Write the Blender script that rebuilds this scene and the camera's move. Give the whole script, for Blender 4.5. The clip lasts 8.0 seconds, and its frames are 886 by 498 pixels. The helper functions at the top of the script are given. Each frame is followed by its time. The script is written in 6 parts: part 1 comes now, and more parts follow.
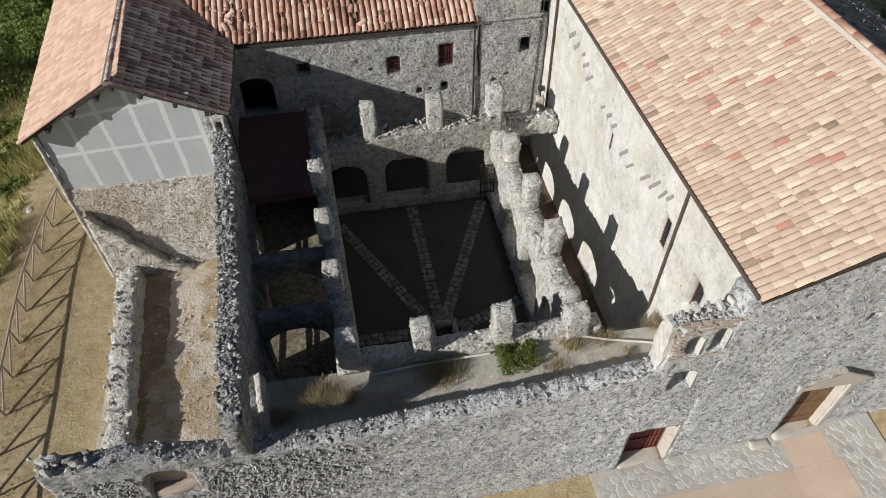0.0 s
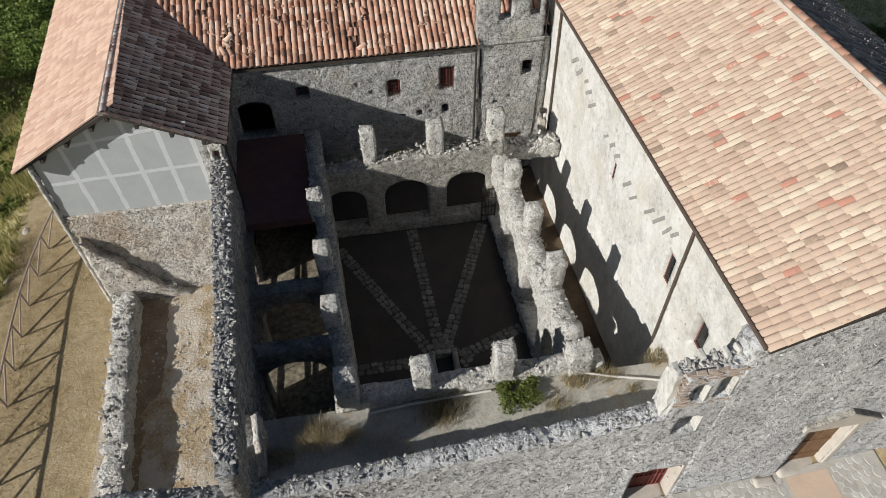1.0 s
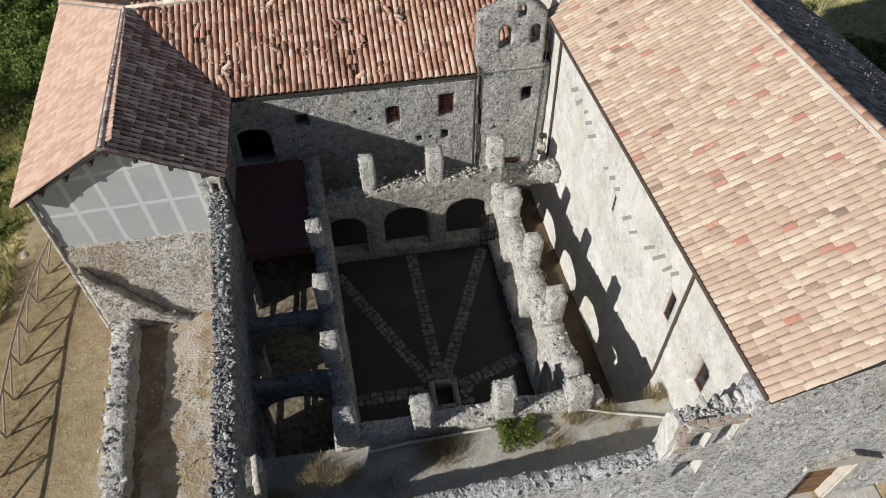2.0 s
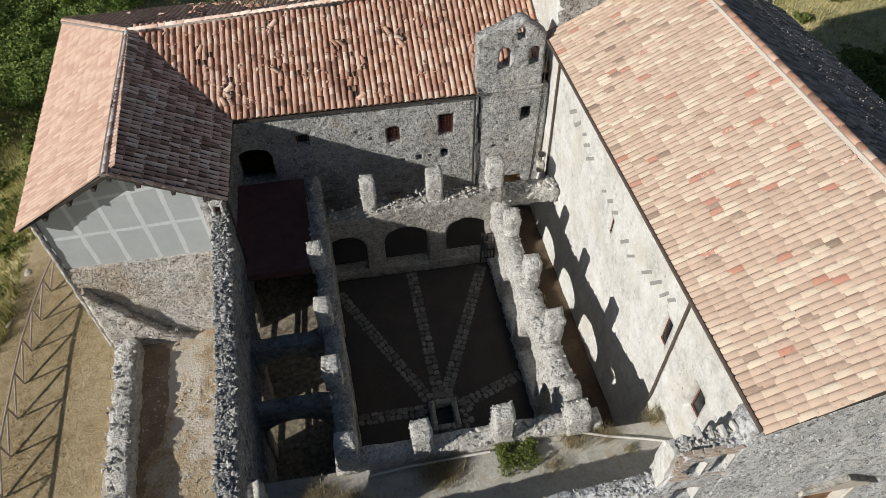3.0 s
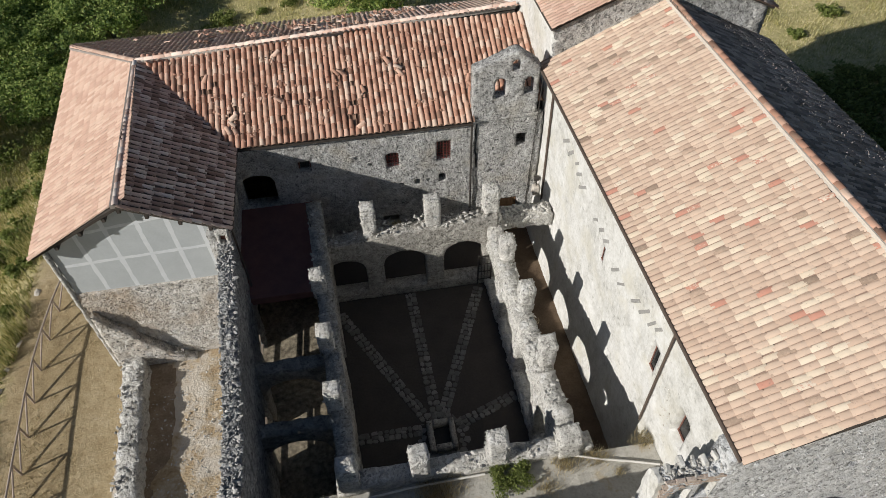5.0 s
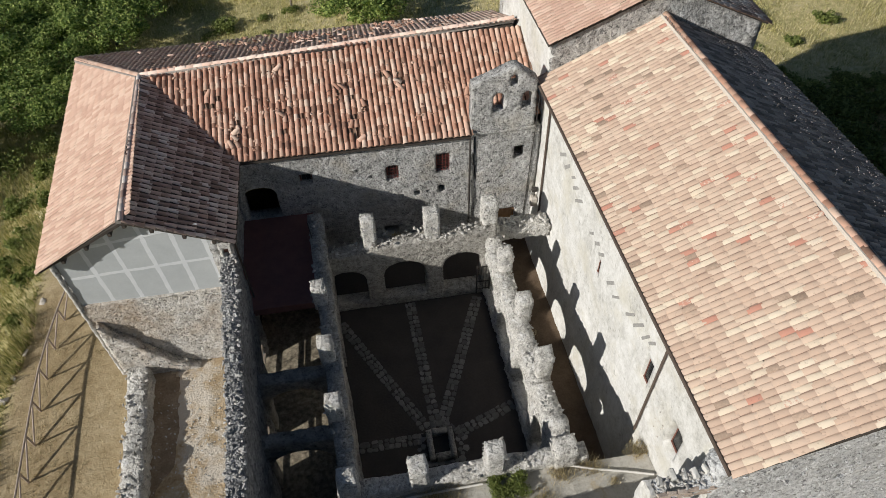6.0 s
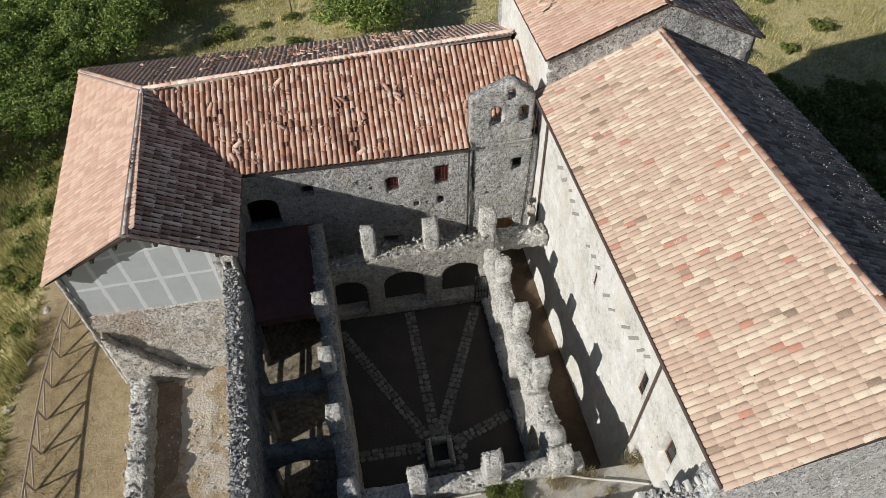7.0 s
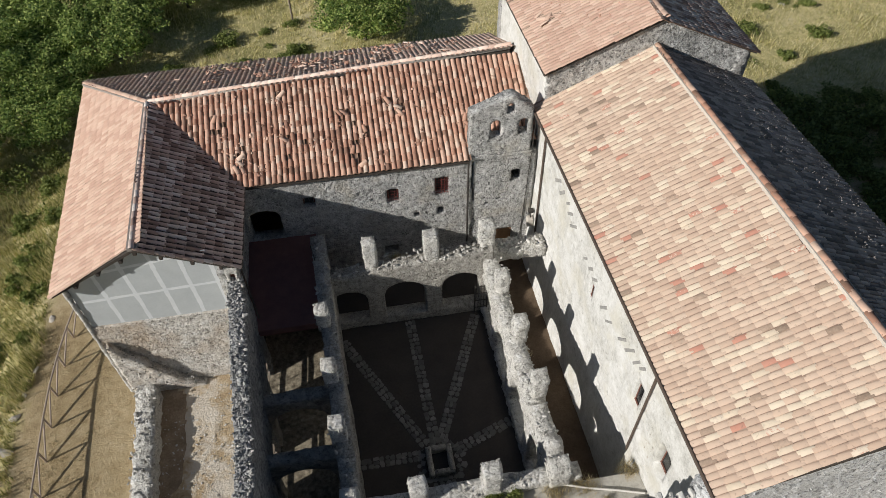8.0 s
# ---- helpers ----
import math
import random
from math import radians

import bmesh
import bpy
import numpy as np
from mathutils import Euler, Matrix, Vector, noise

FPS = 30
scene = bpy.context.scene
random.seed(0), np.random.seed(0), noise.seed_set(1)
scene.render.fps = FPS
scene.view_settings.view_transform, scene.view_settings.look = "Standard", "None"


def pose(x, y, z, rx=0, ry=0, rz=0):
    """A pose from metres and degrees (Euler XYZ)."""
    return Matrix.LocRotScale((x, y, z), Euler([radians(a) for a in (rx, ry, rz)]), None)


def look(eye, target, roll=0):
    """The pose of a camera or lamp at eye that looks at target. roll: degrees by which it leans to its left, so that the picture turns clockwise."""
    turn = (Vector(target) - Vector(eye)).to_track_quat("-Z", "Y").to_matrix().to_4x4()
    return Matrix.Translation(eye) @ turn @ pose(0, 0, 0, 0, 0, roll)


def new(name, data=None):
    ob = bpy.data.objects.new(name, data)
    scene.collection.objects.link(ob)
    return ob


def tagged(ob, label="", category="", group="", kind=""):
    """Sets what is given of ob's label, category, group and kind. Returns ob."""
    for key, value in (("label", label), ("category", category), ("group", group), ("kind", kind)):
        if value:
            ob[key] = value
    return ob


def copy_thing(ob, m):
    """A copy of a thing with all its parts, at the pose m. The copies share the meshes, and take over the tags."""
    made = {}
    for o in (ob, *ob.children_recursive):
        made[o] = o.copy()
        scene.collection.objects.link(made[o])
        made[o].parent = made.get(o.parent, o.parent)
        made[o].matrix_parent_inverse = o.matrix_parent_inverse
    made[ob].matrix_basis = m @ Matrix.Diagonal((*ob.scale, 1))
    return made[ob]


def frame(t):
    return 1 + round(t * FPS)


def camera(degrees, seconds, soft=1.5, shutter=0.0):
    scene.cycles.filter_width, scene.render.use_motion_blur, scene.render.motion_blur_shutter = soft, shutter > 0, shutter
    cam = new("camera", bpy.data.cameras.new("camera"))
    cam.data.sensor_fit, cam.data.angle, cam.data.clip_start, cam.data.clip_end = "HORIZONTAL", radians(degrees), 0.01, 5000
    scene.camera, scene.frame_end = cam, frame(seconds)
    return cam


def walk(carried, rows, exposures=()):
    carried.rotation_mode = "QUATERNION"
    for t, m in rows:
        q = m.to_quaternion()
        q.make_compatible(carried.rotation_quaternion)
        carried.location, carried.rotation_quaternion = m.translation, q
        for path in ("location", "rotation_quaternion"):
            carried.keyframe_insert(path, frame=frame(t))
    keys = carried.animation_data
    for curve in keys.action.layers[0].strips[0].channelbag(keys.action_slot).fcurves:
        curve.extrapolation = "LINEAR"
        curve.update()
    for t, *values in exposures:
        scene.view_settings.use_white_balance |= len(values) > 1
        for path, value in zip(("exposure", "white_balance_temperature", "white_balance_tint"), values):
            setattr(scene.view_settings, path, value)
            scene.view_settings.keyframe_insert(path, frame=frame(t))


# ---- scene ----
cam = camera(66.3, 8.0, soft=0.7)
PATH = [
    (0, (-5.29, -24.013, 20.641), (-5.079, -22.698, 19.15), -0.7),
    (0.5, (-5.226, -23.529, 20.842), (-5.014, -22.215, 19.349), -0.6),
    (1, (-5.126, -23.002, 21.129), (-4.916, -21.69, 19.634), -0.6),
    (1.5, (-5.063, -22.53, 21.471), (-4.85, -21.219, 19.975), -0.5),
    (3, (-4.887, -21.761, 22.504), (-4.677, -20.45, 21.008), -0.7),
    (3.5, (-4.871, -21.713, 22.816), (-4.66, -20.402, 21.321), -0.7),
    (4, (-4.824, -21.675, 23.123), (-4.615, -20.362, 21.628), -0.8),
    (4.5, (-4.778, -21.668, 23.403), (-4.57, -20.355, 21.91), -0.8),
    (6, (-4.642, -21.6, 24.41), (-4.437, -20.289, 22.913), -0.9),
    (6.5, (-4.647, -21.566, 24.706), (-4.439, -20.256, 23.21), -0.8),
    (7, (-4.629, -21.529, 25.037), (-4.421, -20.22, 23.54), -0.8),
    (7.5, (-4.597, -21.504, 25.351), (-4.391, -20.195, 23.854), -0.9),
    (8, (-4.614, -21.456, 25.697), (-4.406, -20.149, 24.198), -0.8),
]
walk(cam, [(t, look(eye, target, roll)) for t, eye, target, roll in PATH], exposures=[(0.0, 0.0), (8.0, 0.0)])

# ---- sun and sky ----
SUN = Vector((-1.0, -0.41, 0.525)).normalized()          # towards the sun, low in the west-south-west
world = bpy.data.worlds.new("sky")
scene.world = world
world.use_nodes = True
wn = world.node_tree
sky = wn.nodes.new("ShaderNodeTexSky")
sky.sky_type = 'NISHITA'
sky.sun_disc = False
sky.ozone_density = 3.0
sky.dust_density = 0.6
sky.sun_elevation = math.asin(SUN.z)
sky.sun_rotation = math.atan2(SUN.x, SUN.y)
wn.links.new(sky.outputs[0], wn.nodes["Background"].inputs[0])
wn.nodes["Background"].inputs[1].default_value = 0.042
sun_data = bpy.data.lights.new("sun", "SUN")
sun_data.energy, sun_data.angle, sun_data.color = 4.7, radians(0.53), (1.0, 0.965, 0.915)
sun = new("sun", sun_data)
sun.matrix_world = look(SUN * 60, (0, 0, 0))


# ---- materials ----
def nodes_of(name):
    m = bpy.data.materials.new(name)
    m.use_nodes = True
    return m, m.node_tree, m.node_tree.nodes["Principled BSDF"]


def add(nt, kind, **values):
    n = nt.nodes.new(kind)
    for key, value in values.items():
        n.inputs[key.replace("_", " ")].default_value = value
    return n


def ramp(nt, fac, stops):
    r = nt.nodes.new("ShaderNodeValToRGB")
    els = r.color_ramp.elements
    while len(els) < len(stops):
        els.new(0.5)
    for e, (p, c) in zip(els, stops):
        e.position, e.color = p, (*c, 1)
    nt.links.new(fac, r.inputs[0])
    return r.outputs[0]


def blend(nt, fac, a, b, kind='MIX'):
    m = nt.nodes.new("ShaderNodeMix")
    m.data_type, m.blend_type = 'RGBA', kind
    for sock, v in ((m.inputs[0], fac), (m.inputs[6], a), (m.inputs[7], b)):
        if isinstance(v, (int, float)):
            sock.default_value = v
        elif isinstance(v, tuple):
            sock.default_value = (*v, 1)
        else:
            nt.links.new(v, sock)
    return m.outputs[2]


def calc(nt, kind, a, b=0.0):
    m = nt.nodes.new("ShaderNodeMath")
    m.operation = kind
    for sock, v in ((m.inputs[0], a), (m.inputs[1], b)):
        if isinstance(v, (int, float)):
            sock.default_value = v
        else:
            nt.links.new(v, sock)
    return m.outputs[0]


def noise_of(nt, where, scale, detail=4.0, rough=0.6):
    n = add(nt, "ShaderNodeTexNoise", Scale=scale, Detail=detail, Roughness=rough)
    nt.links.new(where, n.inputs["Vector"])
    return n.outputs[0]


def rubble(name, dark, mid, light, stone=4.5, stain=(0.10, 0.10, 0.095), stain_at=0.62, relief=0.05, mortar=0.5, warm=None, pits=0.40, crust=None):
    """Rubble masonry half covered by rough lime mortar."""
    m, nt, b = nodes_of(name)
    pos = nt.nodes.new("ShaderNodeNewGeometry").outputs["Position"]
    big = noise_of(nt, pos, 0.45, 5, 0.6)
    middle = noise_of(nt, pos, 3.2, 6, 0.72)
    fine = noise_of(nt, pos, 13.0, 6, 0.75)
    warp = nt.nodes.new("ShaderNodeVectorMath")
    warp.operation = 'ADD'
    wob = add(nt, "ShaderNodeTexNoise", Scale=6.0, Detail=4.0)
    nt.links.new(pos, wob.inputs["Vector"])
    sc = nt.nodes.new("ShaderNodeVectorMath")
    sc.operation = 'SCALE'
    sc.inputs[3].default_value = 0.30
    nt.links.new(wob.outputs[1], sc.inputs[0])
    nt.links.new(pos, warp.inputs[0])
    nt.links.new(sc.outputs[0], warp.inputs[1])
    cell = add(nt, "ShaderNodeTexVoronoi", Scale=stone)
    nt.links.new(warp.outputs[0], cell.inputs["Vector"])
    bw = nt.nodes.new("ShaderNodeSeparateColor")
    nt.links.new(cell.outputs["Color"], bw.inputs[0])
    f = calc(nt, 'ADD', calc(nt, 'MULTIPLY', middle, 0.45), calc(nt, 'MULTIPLY', fine, 0.55))
    col = ramp(nt, f, [(0.40, dark), (0.5, mid), (0.60, light)])
    tone = ramp(nt, bw.outputs[0], [(0.0, tuple(0.55 * c for c in mid)), (0.5, mid), (1.0, tuple(min(0.85, 1.2 * c) for c in light))])
    bare = ramp(nt, noise_of(nt, pos, 1.7, 5, 0.7), [(0.42, (0, 0, 0)), (0.58, (1, 1, 1))])
    bare = calc(nt, 'MULTIPLY', bare, 1.0 - mortar)
    col = blend(nt, calc(nt, 'MULTIPLY', bare, 0.75), col, tone)
    if crust:
        # past the place x, over that width, the mortar is gone and the darker stone lies bare
        xyz = nt.nodes.new("ShaderNodeSeparateXYZ")
        nt.links.new(pos, xyz.inputs[0])
        where = calc(nt, 'ADD', calc(nt, 'SUBTRACT', crust[0], xyz.outputs[0]), calc(nt, 'MULTIPLY', calc(nt, 'SUBTRACT', noise_of(nt, pos, 0.9, 6, 0.75), 0.5), 9.0))
        lost = ramp(nt, calc(nt, 'ADD', calc(nt, 'DIVIDE', where, crust[1]), 0.5), [(0.0, (0, 0, 0)), (1.0, (1, 1, 1))])
        col = blend(nt, lost, col, ramp(nt, f, [(0.40, crust[2]), (0.5, crust[3]), (0.60, crust[4])]))
    pit = ramp(nt, noise_of(nt, pos, 7.0, 4, 0.75), [(pits - 0.06, (1, 1, 1)), (pits, (0, 0, 0))])
    col = blend(nt, calc(nt, 'MULTIPLY', pit, 0.7), col, tuple(0.38 * c for c in dark))
    st = ramp(nt, big, [(stain_at - 0.12, (0, 0, 0)), (stain_at + 0.12, (1, 1, 1))])
    col = blend(nt, calc(nt, 'MULTIPLY', st, 0.55), col, stain)
    if warm:
        wm = ramp(nt, noise_of(nt, pos, 0.8, 3, 0.5), [(0.52, (0, 0, 0)), (0.7, (1, 1, 1))])
        col = blend(nt, calc(nt, 'MULTIPLY', wm, 0.5), col, warm)
    nt.links.new(col, b.inputs["Base Color"])
    b.inputs["Roughness"].default_value = 0.95
    b.inputs["Specular IOR Level"].default_value = 0.15
    bulge = calc(nt, 'SUBTRACT', 0.7, cell.outputs["Distance"])
    h = calc(nt, 'ADD', calc(nt, 'MULTIPLY', bulge, calc(nt, 'MULTIPLY', bare, 1.6)), calc(nt, 'ADD', calc(nt, 'MULTIPLY', middle, 1.4), calc(nt, 'MULTIPLY', fine, 0.9)))
    h = calc(nt, 'SUBTRACT', h, calc(nt, 'MULTIPLY', pit, 0.6))
    bump = add(nt, "ShaderNodeBump", Strength=1.0, Distance=relief)
    nt.links.new(h, bump.inputs["Height"])
    nt.links.new(bump.outputs[0], b.inputs["Normal"])
    return m


def plaster(name):
    """Old limewash over rubble: pale clouds, rain streaks, yellowed and bare patches, stones showing faintly."""
    m, nt, b = nodes_of(name)
    pos = nt.nodes.new("ShaderNodeNewGeometry").outputs["Position"]
    tall = nt.nodes.new("ShaderNodeVectorMath")
    tall.operation = 'MULTIPLY'
    tall.inputs[1].default_value = (1.0, 1.0, 0.22)
    nt.links.new(pos, tall.inputs[0])
    cloud = noise_of(nt, pos, 0.55, 7, 0.68)
    patch = noise_of(nt, pos, 1.9, 6, 0.70)
    fine = noise_of(nt, pos, 9.0, 5, 0.70)
    streak = noise_of(nt, tall.outputs[0], 2.6, 5, 0.65)
    f = calc(nt, 'ADD', calc(nt, 'MULTIPLY', cloud, 0.35), calc(nt, 'ADD', calc(nt, 'MULTIPLY', patch, 0.35), calc(nt, 'MULTIPLY', fine, 0.30)))
    col = ramp(nt, f, [(0.37, (0.36, 0.352, 0.325)), (0.44, (0.51, 0.50, 0.465)), (0.51, (0.61, 0.602, 0.57)), (0.60, (0.70, 0.693, 0.665))])
    yellow = ramp(nt, noise_of(nt, pos, 0.7, 5, 0.65), [(0.50, (0, 0, 0)), (0.66, (1, 1, 1))])
    col = blend(nt, calc(nt, 'MULTIPLY', yellow, 0.55), col, (0.53, 0.50, 0.41))
    rain = ramp(nt, streak, [(0.56, (0, 0, 0)), (0.70, (1, 1, 1))])
    col = blend(nt, calc(nt, 'MULTIPLY', rain, 0.45), col, (0.40, 0.395, 0.37))
    bare = ramp(nt, noise_of(nt, pos, 3.3, 6, 0.75), [(0.60, (0, 0, 0)), (0.67, (1, 1, 1))])
    col = blend(nt, calc(nt, 'MULTIPLY', bare, 0.6), col, (0.33, 0.315, 0.28))
    nt.links.new(col, b.inputs["Base Color"])
    b.inputs["Roughness"].default_value = 0.95
    b.inputs["Specular IOR Level"].default_value = 0.12
    h = calc(nt, 'SUBTRACT', calc(nt, 'ADD', calc(nt, 'MULTIPLY', patch, 1.4), calc(nt, 'MULTIPLY', fine, 0.45)), calc(nt, 'MULTIPLY', bare, 0.35))
    bump = add(nt, "ShaderNodeBump", Strength=0.8, Distance=0.03)
    nt.links.new(h, bump.inputs["Height"])
    nt.links.new(bump.outputs[0], b.inputs["Normal"])
    return m


def mottled(name, stops, scale=3.0, rough=0.9, relief=0.01, spots=None, metal=0.0, by=None):
    """A plain material with variation at two scales; by: 'object' or 'island' varies it piece by piece as well."""
    m, nt, b = nodes_of(name)
    geo = nt.nodes.new("ShaderNodeNewGeometry")
    pos = geo.outputs["Position"]
    a = noise_of(nt, pos, scale, 5, 0.65)
    c = noise_of(nt, pos, scale * 9, 4, 0.65)
    f = calc(nt, 'ADD', calc(nt, 'MULTIPLY', a, 0.6), calc(nt, 'MULTIPLY', c, 0.4))
    if by:
        r = nt.nodes.new("ShaderNodeObjectInfo").outputs["Random"] if by == 'object' else geo.outputs["Random Per Island"]
        f = calc(nt, 'ADD', calc(nt, 'MULTIPLY', f, 0.62), calc(nt, 'MULTIPLY', r, 0.38))
    col = ramp(nt, f, stops)
    if spots:
        sp = ramp(nt, noise_of(nt, pos, spots[0], 4, 0.7), [(spots[1], (0, 0, 0)), (spots[1] + 0.1, (1, 1, 1))])
        col = blend(nt, calc(nt, 'MULTIPLY', sp, spots[3]), col, spots[2])
    nt.links.new(col, b.inputs["Base Color"])
    b.inputs["Roughness"].default_value = rough
    b.inputs["Metallic"].default_value = metal
    b.inputs["Specular IOR Level"].default_value = 0.25
    bump = add(nt, "ShaderNodeBump", Strength=0.7, Distance=relief)
    nt.links.new(calc(nt, 'ADD', c, calc(nt, 'MULTIPLY', a, 0.5)), bump.inputs["Height"])
    nt.links.new(bump.outputs[0], b.inputs["Normal"])
    return m


def clay(name, stops, by, lichen=(0.30, 0.27, 0.21), lichen_amount=0.35):
    """Fired clay, another tone for each tile, with lichen and soot."""
    m, nt, b = nodes_of(name)
    geo = nt.nodes.new("ShaderNodeNewGeometry")
    pos = geo.outputs["Position"]
    r = nt.nodes.new("ShaderNodeObjectInfo").outputs["Random"] if by == 'object' else geo.outputs["Random Per Island"]
    fine = noise_of(nt, pos, 14.0, 5, 0.7)
    f = calc(nt, 'ADD', calc(nt, 'MULTIPLY', r, 0.94), calc(nt, 'MULTIPLY', calc(nt, 'SUBTRACT', fine, 0.5), 0.07))
    col = ramp(nt, f, stops)
    li = ramp(nt, noise_of(nt, pos, 2.2, 6, 0.75), [(0.50, (0, 0, 0)), (0.66, (1, 1, 1))])
    col = blend(nt, calc(nt, 'MULTIPLY', li, lichen_amount), col, lichen)
    so = ramp(nt, noise_of(nt, pos, 11.0, 3, 0.6), [(0.62, (0, 0, 0)), (0.72, (1, 1, 1))])
    col = blend(nt, calc(nt, 'MULTIPLY', so, 0.35), col, (0.07, 0.055, 0.045))
    nt.links.new(col, b.inputs["Base Color"])
    b.inputs["Roughness"].default_value = 0.9
    b.inputs["Specular IOR Level"].default_value = 0.2
    bump = add(nt, "ShaderNodeBump", Strength=0.5, Distance=0.008)
    nt.links.new(fine, bump.inputs["Height"])
    nt.links.new(bump.outputs[0], b.inputs["Normal"])
    return m


M_STONE = rubble("grey_rubble", (0.16, 0.158, 0.15), (0.52, 0.51, 0.485), (0.78, 0.768, 0.735), warm=(0.42, 0.37, 0.285), relief=0.085, pits=0.42, mortar=0.45, stone=5.0, stain_at=0.63)
M_FRONT = rubble("facade_rubble", (0.40, 0.405, 0.405), (0.64, 0.645, 0.645), (0.79, 0.79, 0.785), stone=6.0, stain=(0.36, 0.362, 0.362), stain_at=0.62, mortar=0.55, relief=0.055, pits=0.43, crust=(-4.5, 6.5, (0.17, 0.172, 0.172), (0.40, 0.402, 0.40), (0.62, 0.617, 0.605)))
# Boundary wall rubble, its colour darkened for the shade on the inner face.
M_SHADEWALL = rubble("bare_shaded_rubble", (0.16, 0.162, 0.16), (0.38, 0.38, 0.375), (0.62, 0.617, 0.605), stone=7.0, stain=(0.15, 0.15, 0.15), stain_at=0.62, mortar=0.2, relief=0.10, pits=0.44)
M_RUIN = rubble("ruin_rubble", (0.33, 0.31, 0.275), (0.70, 0.675, 0.62), (0.86, 0.84, 0.785), stone=5.5, stain_at=0.72, mortar=0.35, relief=0.09, pits=0.40)
M_CHURCH = plaster("lime_plaster")
M_BASE = rubble("warm_rubble", (0.32, 0.29, 0.25), (0.66, 0.625, 0.57), (0.84, 0.81, 0.755), stone=7.5, stain=(0.42, 0.29, 0.17), stain_at=0.58, mortar=0.3, relief=0.05, pits=0.41)
# Tan arcade stone; on the west gallery it also carries shade in its colour.
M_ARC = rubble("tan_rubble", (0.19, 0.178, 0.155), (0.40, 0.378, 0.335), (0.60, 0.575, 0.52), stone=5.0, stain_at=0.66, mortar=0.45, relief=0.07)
M_BOARD = mottled("cement_board", [(0.3, (0.43, 0.455, 0.46)), (0.7, (0.53, 0.555, 0.56))], 1.5, 0.85, 0.002)
M_TAPE = mottled("joint_filler", [(0.3, (0.60, 0.625, 0.64)), (0.7, (0.74, 0.755, 0.765))], 4.0, 0.85, 0.002)
M_WOOD = mottled("grey_wood", [(0.3, (0.16, 0.13, 0.10)), (0.7, (0.33, 0.28, 0.23))], 5.0, 0.85, 0.004)
# Near-black so the shade under verges and eaves is in the wood's colour.
M_EAVE = mottled("shaded_eaves_wood", [(0.3, (0.035, 0.03, 0.026)), (0.7, (0.09, 0.075, 0.062))], 5.0, 0.9, 0.004)
M_DOOR = mottled("brown_wood", [(0.3, (0.13, 0.075, 0.04)), (0.7, (0.26, 0.155, 0.085))], 4.0, 0.7, 0.004)
M_RED = mottled("red_iron", [(0.3, (0.14, 0.04, 0.035)), (0.7, (0.26, 0.075, 0.06))], 6.0, 0.6, 0.003)
M_IRON = mottled("dark_iron", [(0.3, (0.03, 0.028, 0.026)), (0.7, (0.08, 0.07, 0.06))], 6.0, 0.6, 0.003)
M_PIPE = mottled("brown_pipe", [(0.3, (0.07, 0.05, 0.04)), (0.7, (0.13, 0.10, 0.08))], 5.0, 0.5, 0.002)
# Near-black for the unlit depth behind openings, put into the colour.
M_VOID = mottled("dark_room", [(0.3, (0.03, 0.028, 0.025)), (0.7, (0.06, 0.055, 0.05))], 2.0, 0.95, 0.01)
M_DIRT = mottled("terrace_soil", [(0.3, (0.24, 0.16, 0.085)), (0.45, (0.42, 0.32, 0.20)), (0.6, (0.55, 0.475, 0.365)), (0.75, (0.66, 0.605, 0.52))], 1.1, 0.95, 0.07, spots=(0.55, 0.50, (0.62, 0.575, 0.51), 0.6))
# Dark earth; the court's deep shade is partly put into this colour.
M_COURT = mottled("shaded_court_soil", [(0.25, (0.052, 0.044, 0.039)), (0.75, (0.095, 0.081, 0.07))], 1.2, 0.95, 0.03)
M_COBBLE = mottled("court_stone", [(0.2, (0.11, 0.10, 0.09)), (0.5, (0.19, 0.18, 0.16)), (0.8, (0.31, 0.295, 0.27))], 4.0, 0.9, 0.02, by='object')
M_BRICKFLOOR = mottled("brick_floor", [(0.3, (0.18, 0.085, 0.075)), (0.7, (0.29, 0.145, 0.125))], 2.0, 0.85, 0.01)
M_WALK = mottled("walkway_soil", [(0.28, (0.24, 0.22, 0.18)), (0.5, (0.44, 0.42, 0.37)), (0.72, (0.58, 0.56, 0.51))], 1.2, 0.95, 0.03, spots=(1.2, 0.58, (0.36, 0.28, 0.16), 0.6))
M_PINK = mottled("pink_screed", [(0.3, (0.47, 0.36, 0.27)), (0.7, (0.60, 0.47, 0.37))], 1.5, 0.9, 0.004)


# ---- building helpers ----
def part(name, bm, material, parent=None, label="", smooth=False):
    me = bpy.data.meshes.new(name)
    bm.normal_update()
    bm.to_mesh(me)
    bm.free()
    me.materials.append(material)
    if smooth:
        me.polygons.foreach_set("use_smooth", [True] * len(me.polygons))
    ob = new(name, me)
    ob.parent = parent
    return tagged(ob, label)


def raw(name, verts, faces, material, parent=None, label="", smooth=False):
    me = bpy.data.meshes.new(name)
    me.from_pydata([tuple(v) for v in verts], [], faces)
    me.materials.append(material)
    if smooth:
        me.polygons.foreach_set("use_smooth", [True] * len(me.polygons))
    ob = new(name, me)
    ob.parent = parent
    return tagged(ob, label)


def thing(name, label, category, at=(0, 0, 0), group="", kind=""):
    ob = new(name)
    ob.empty_display_size = 0.2
    return tagged(ob, label, category, group, kind)


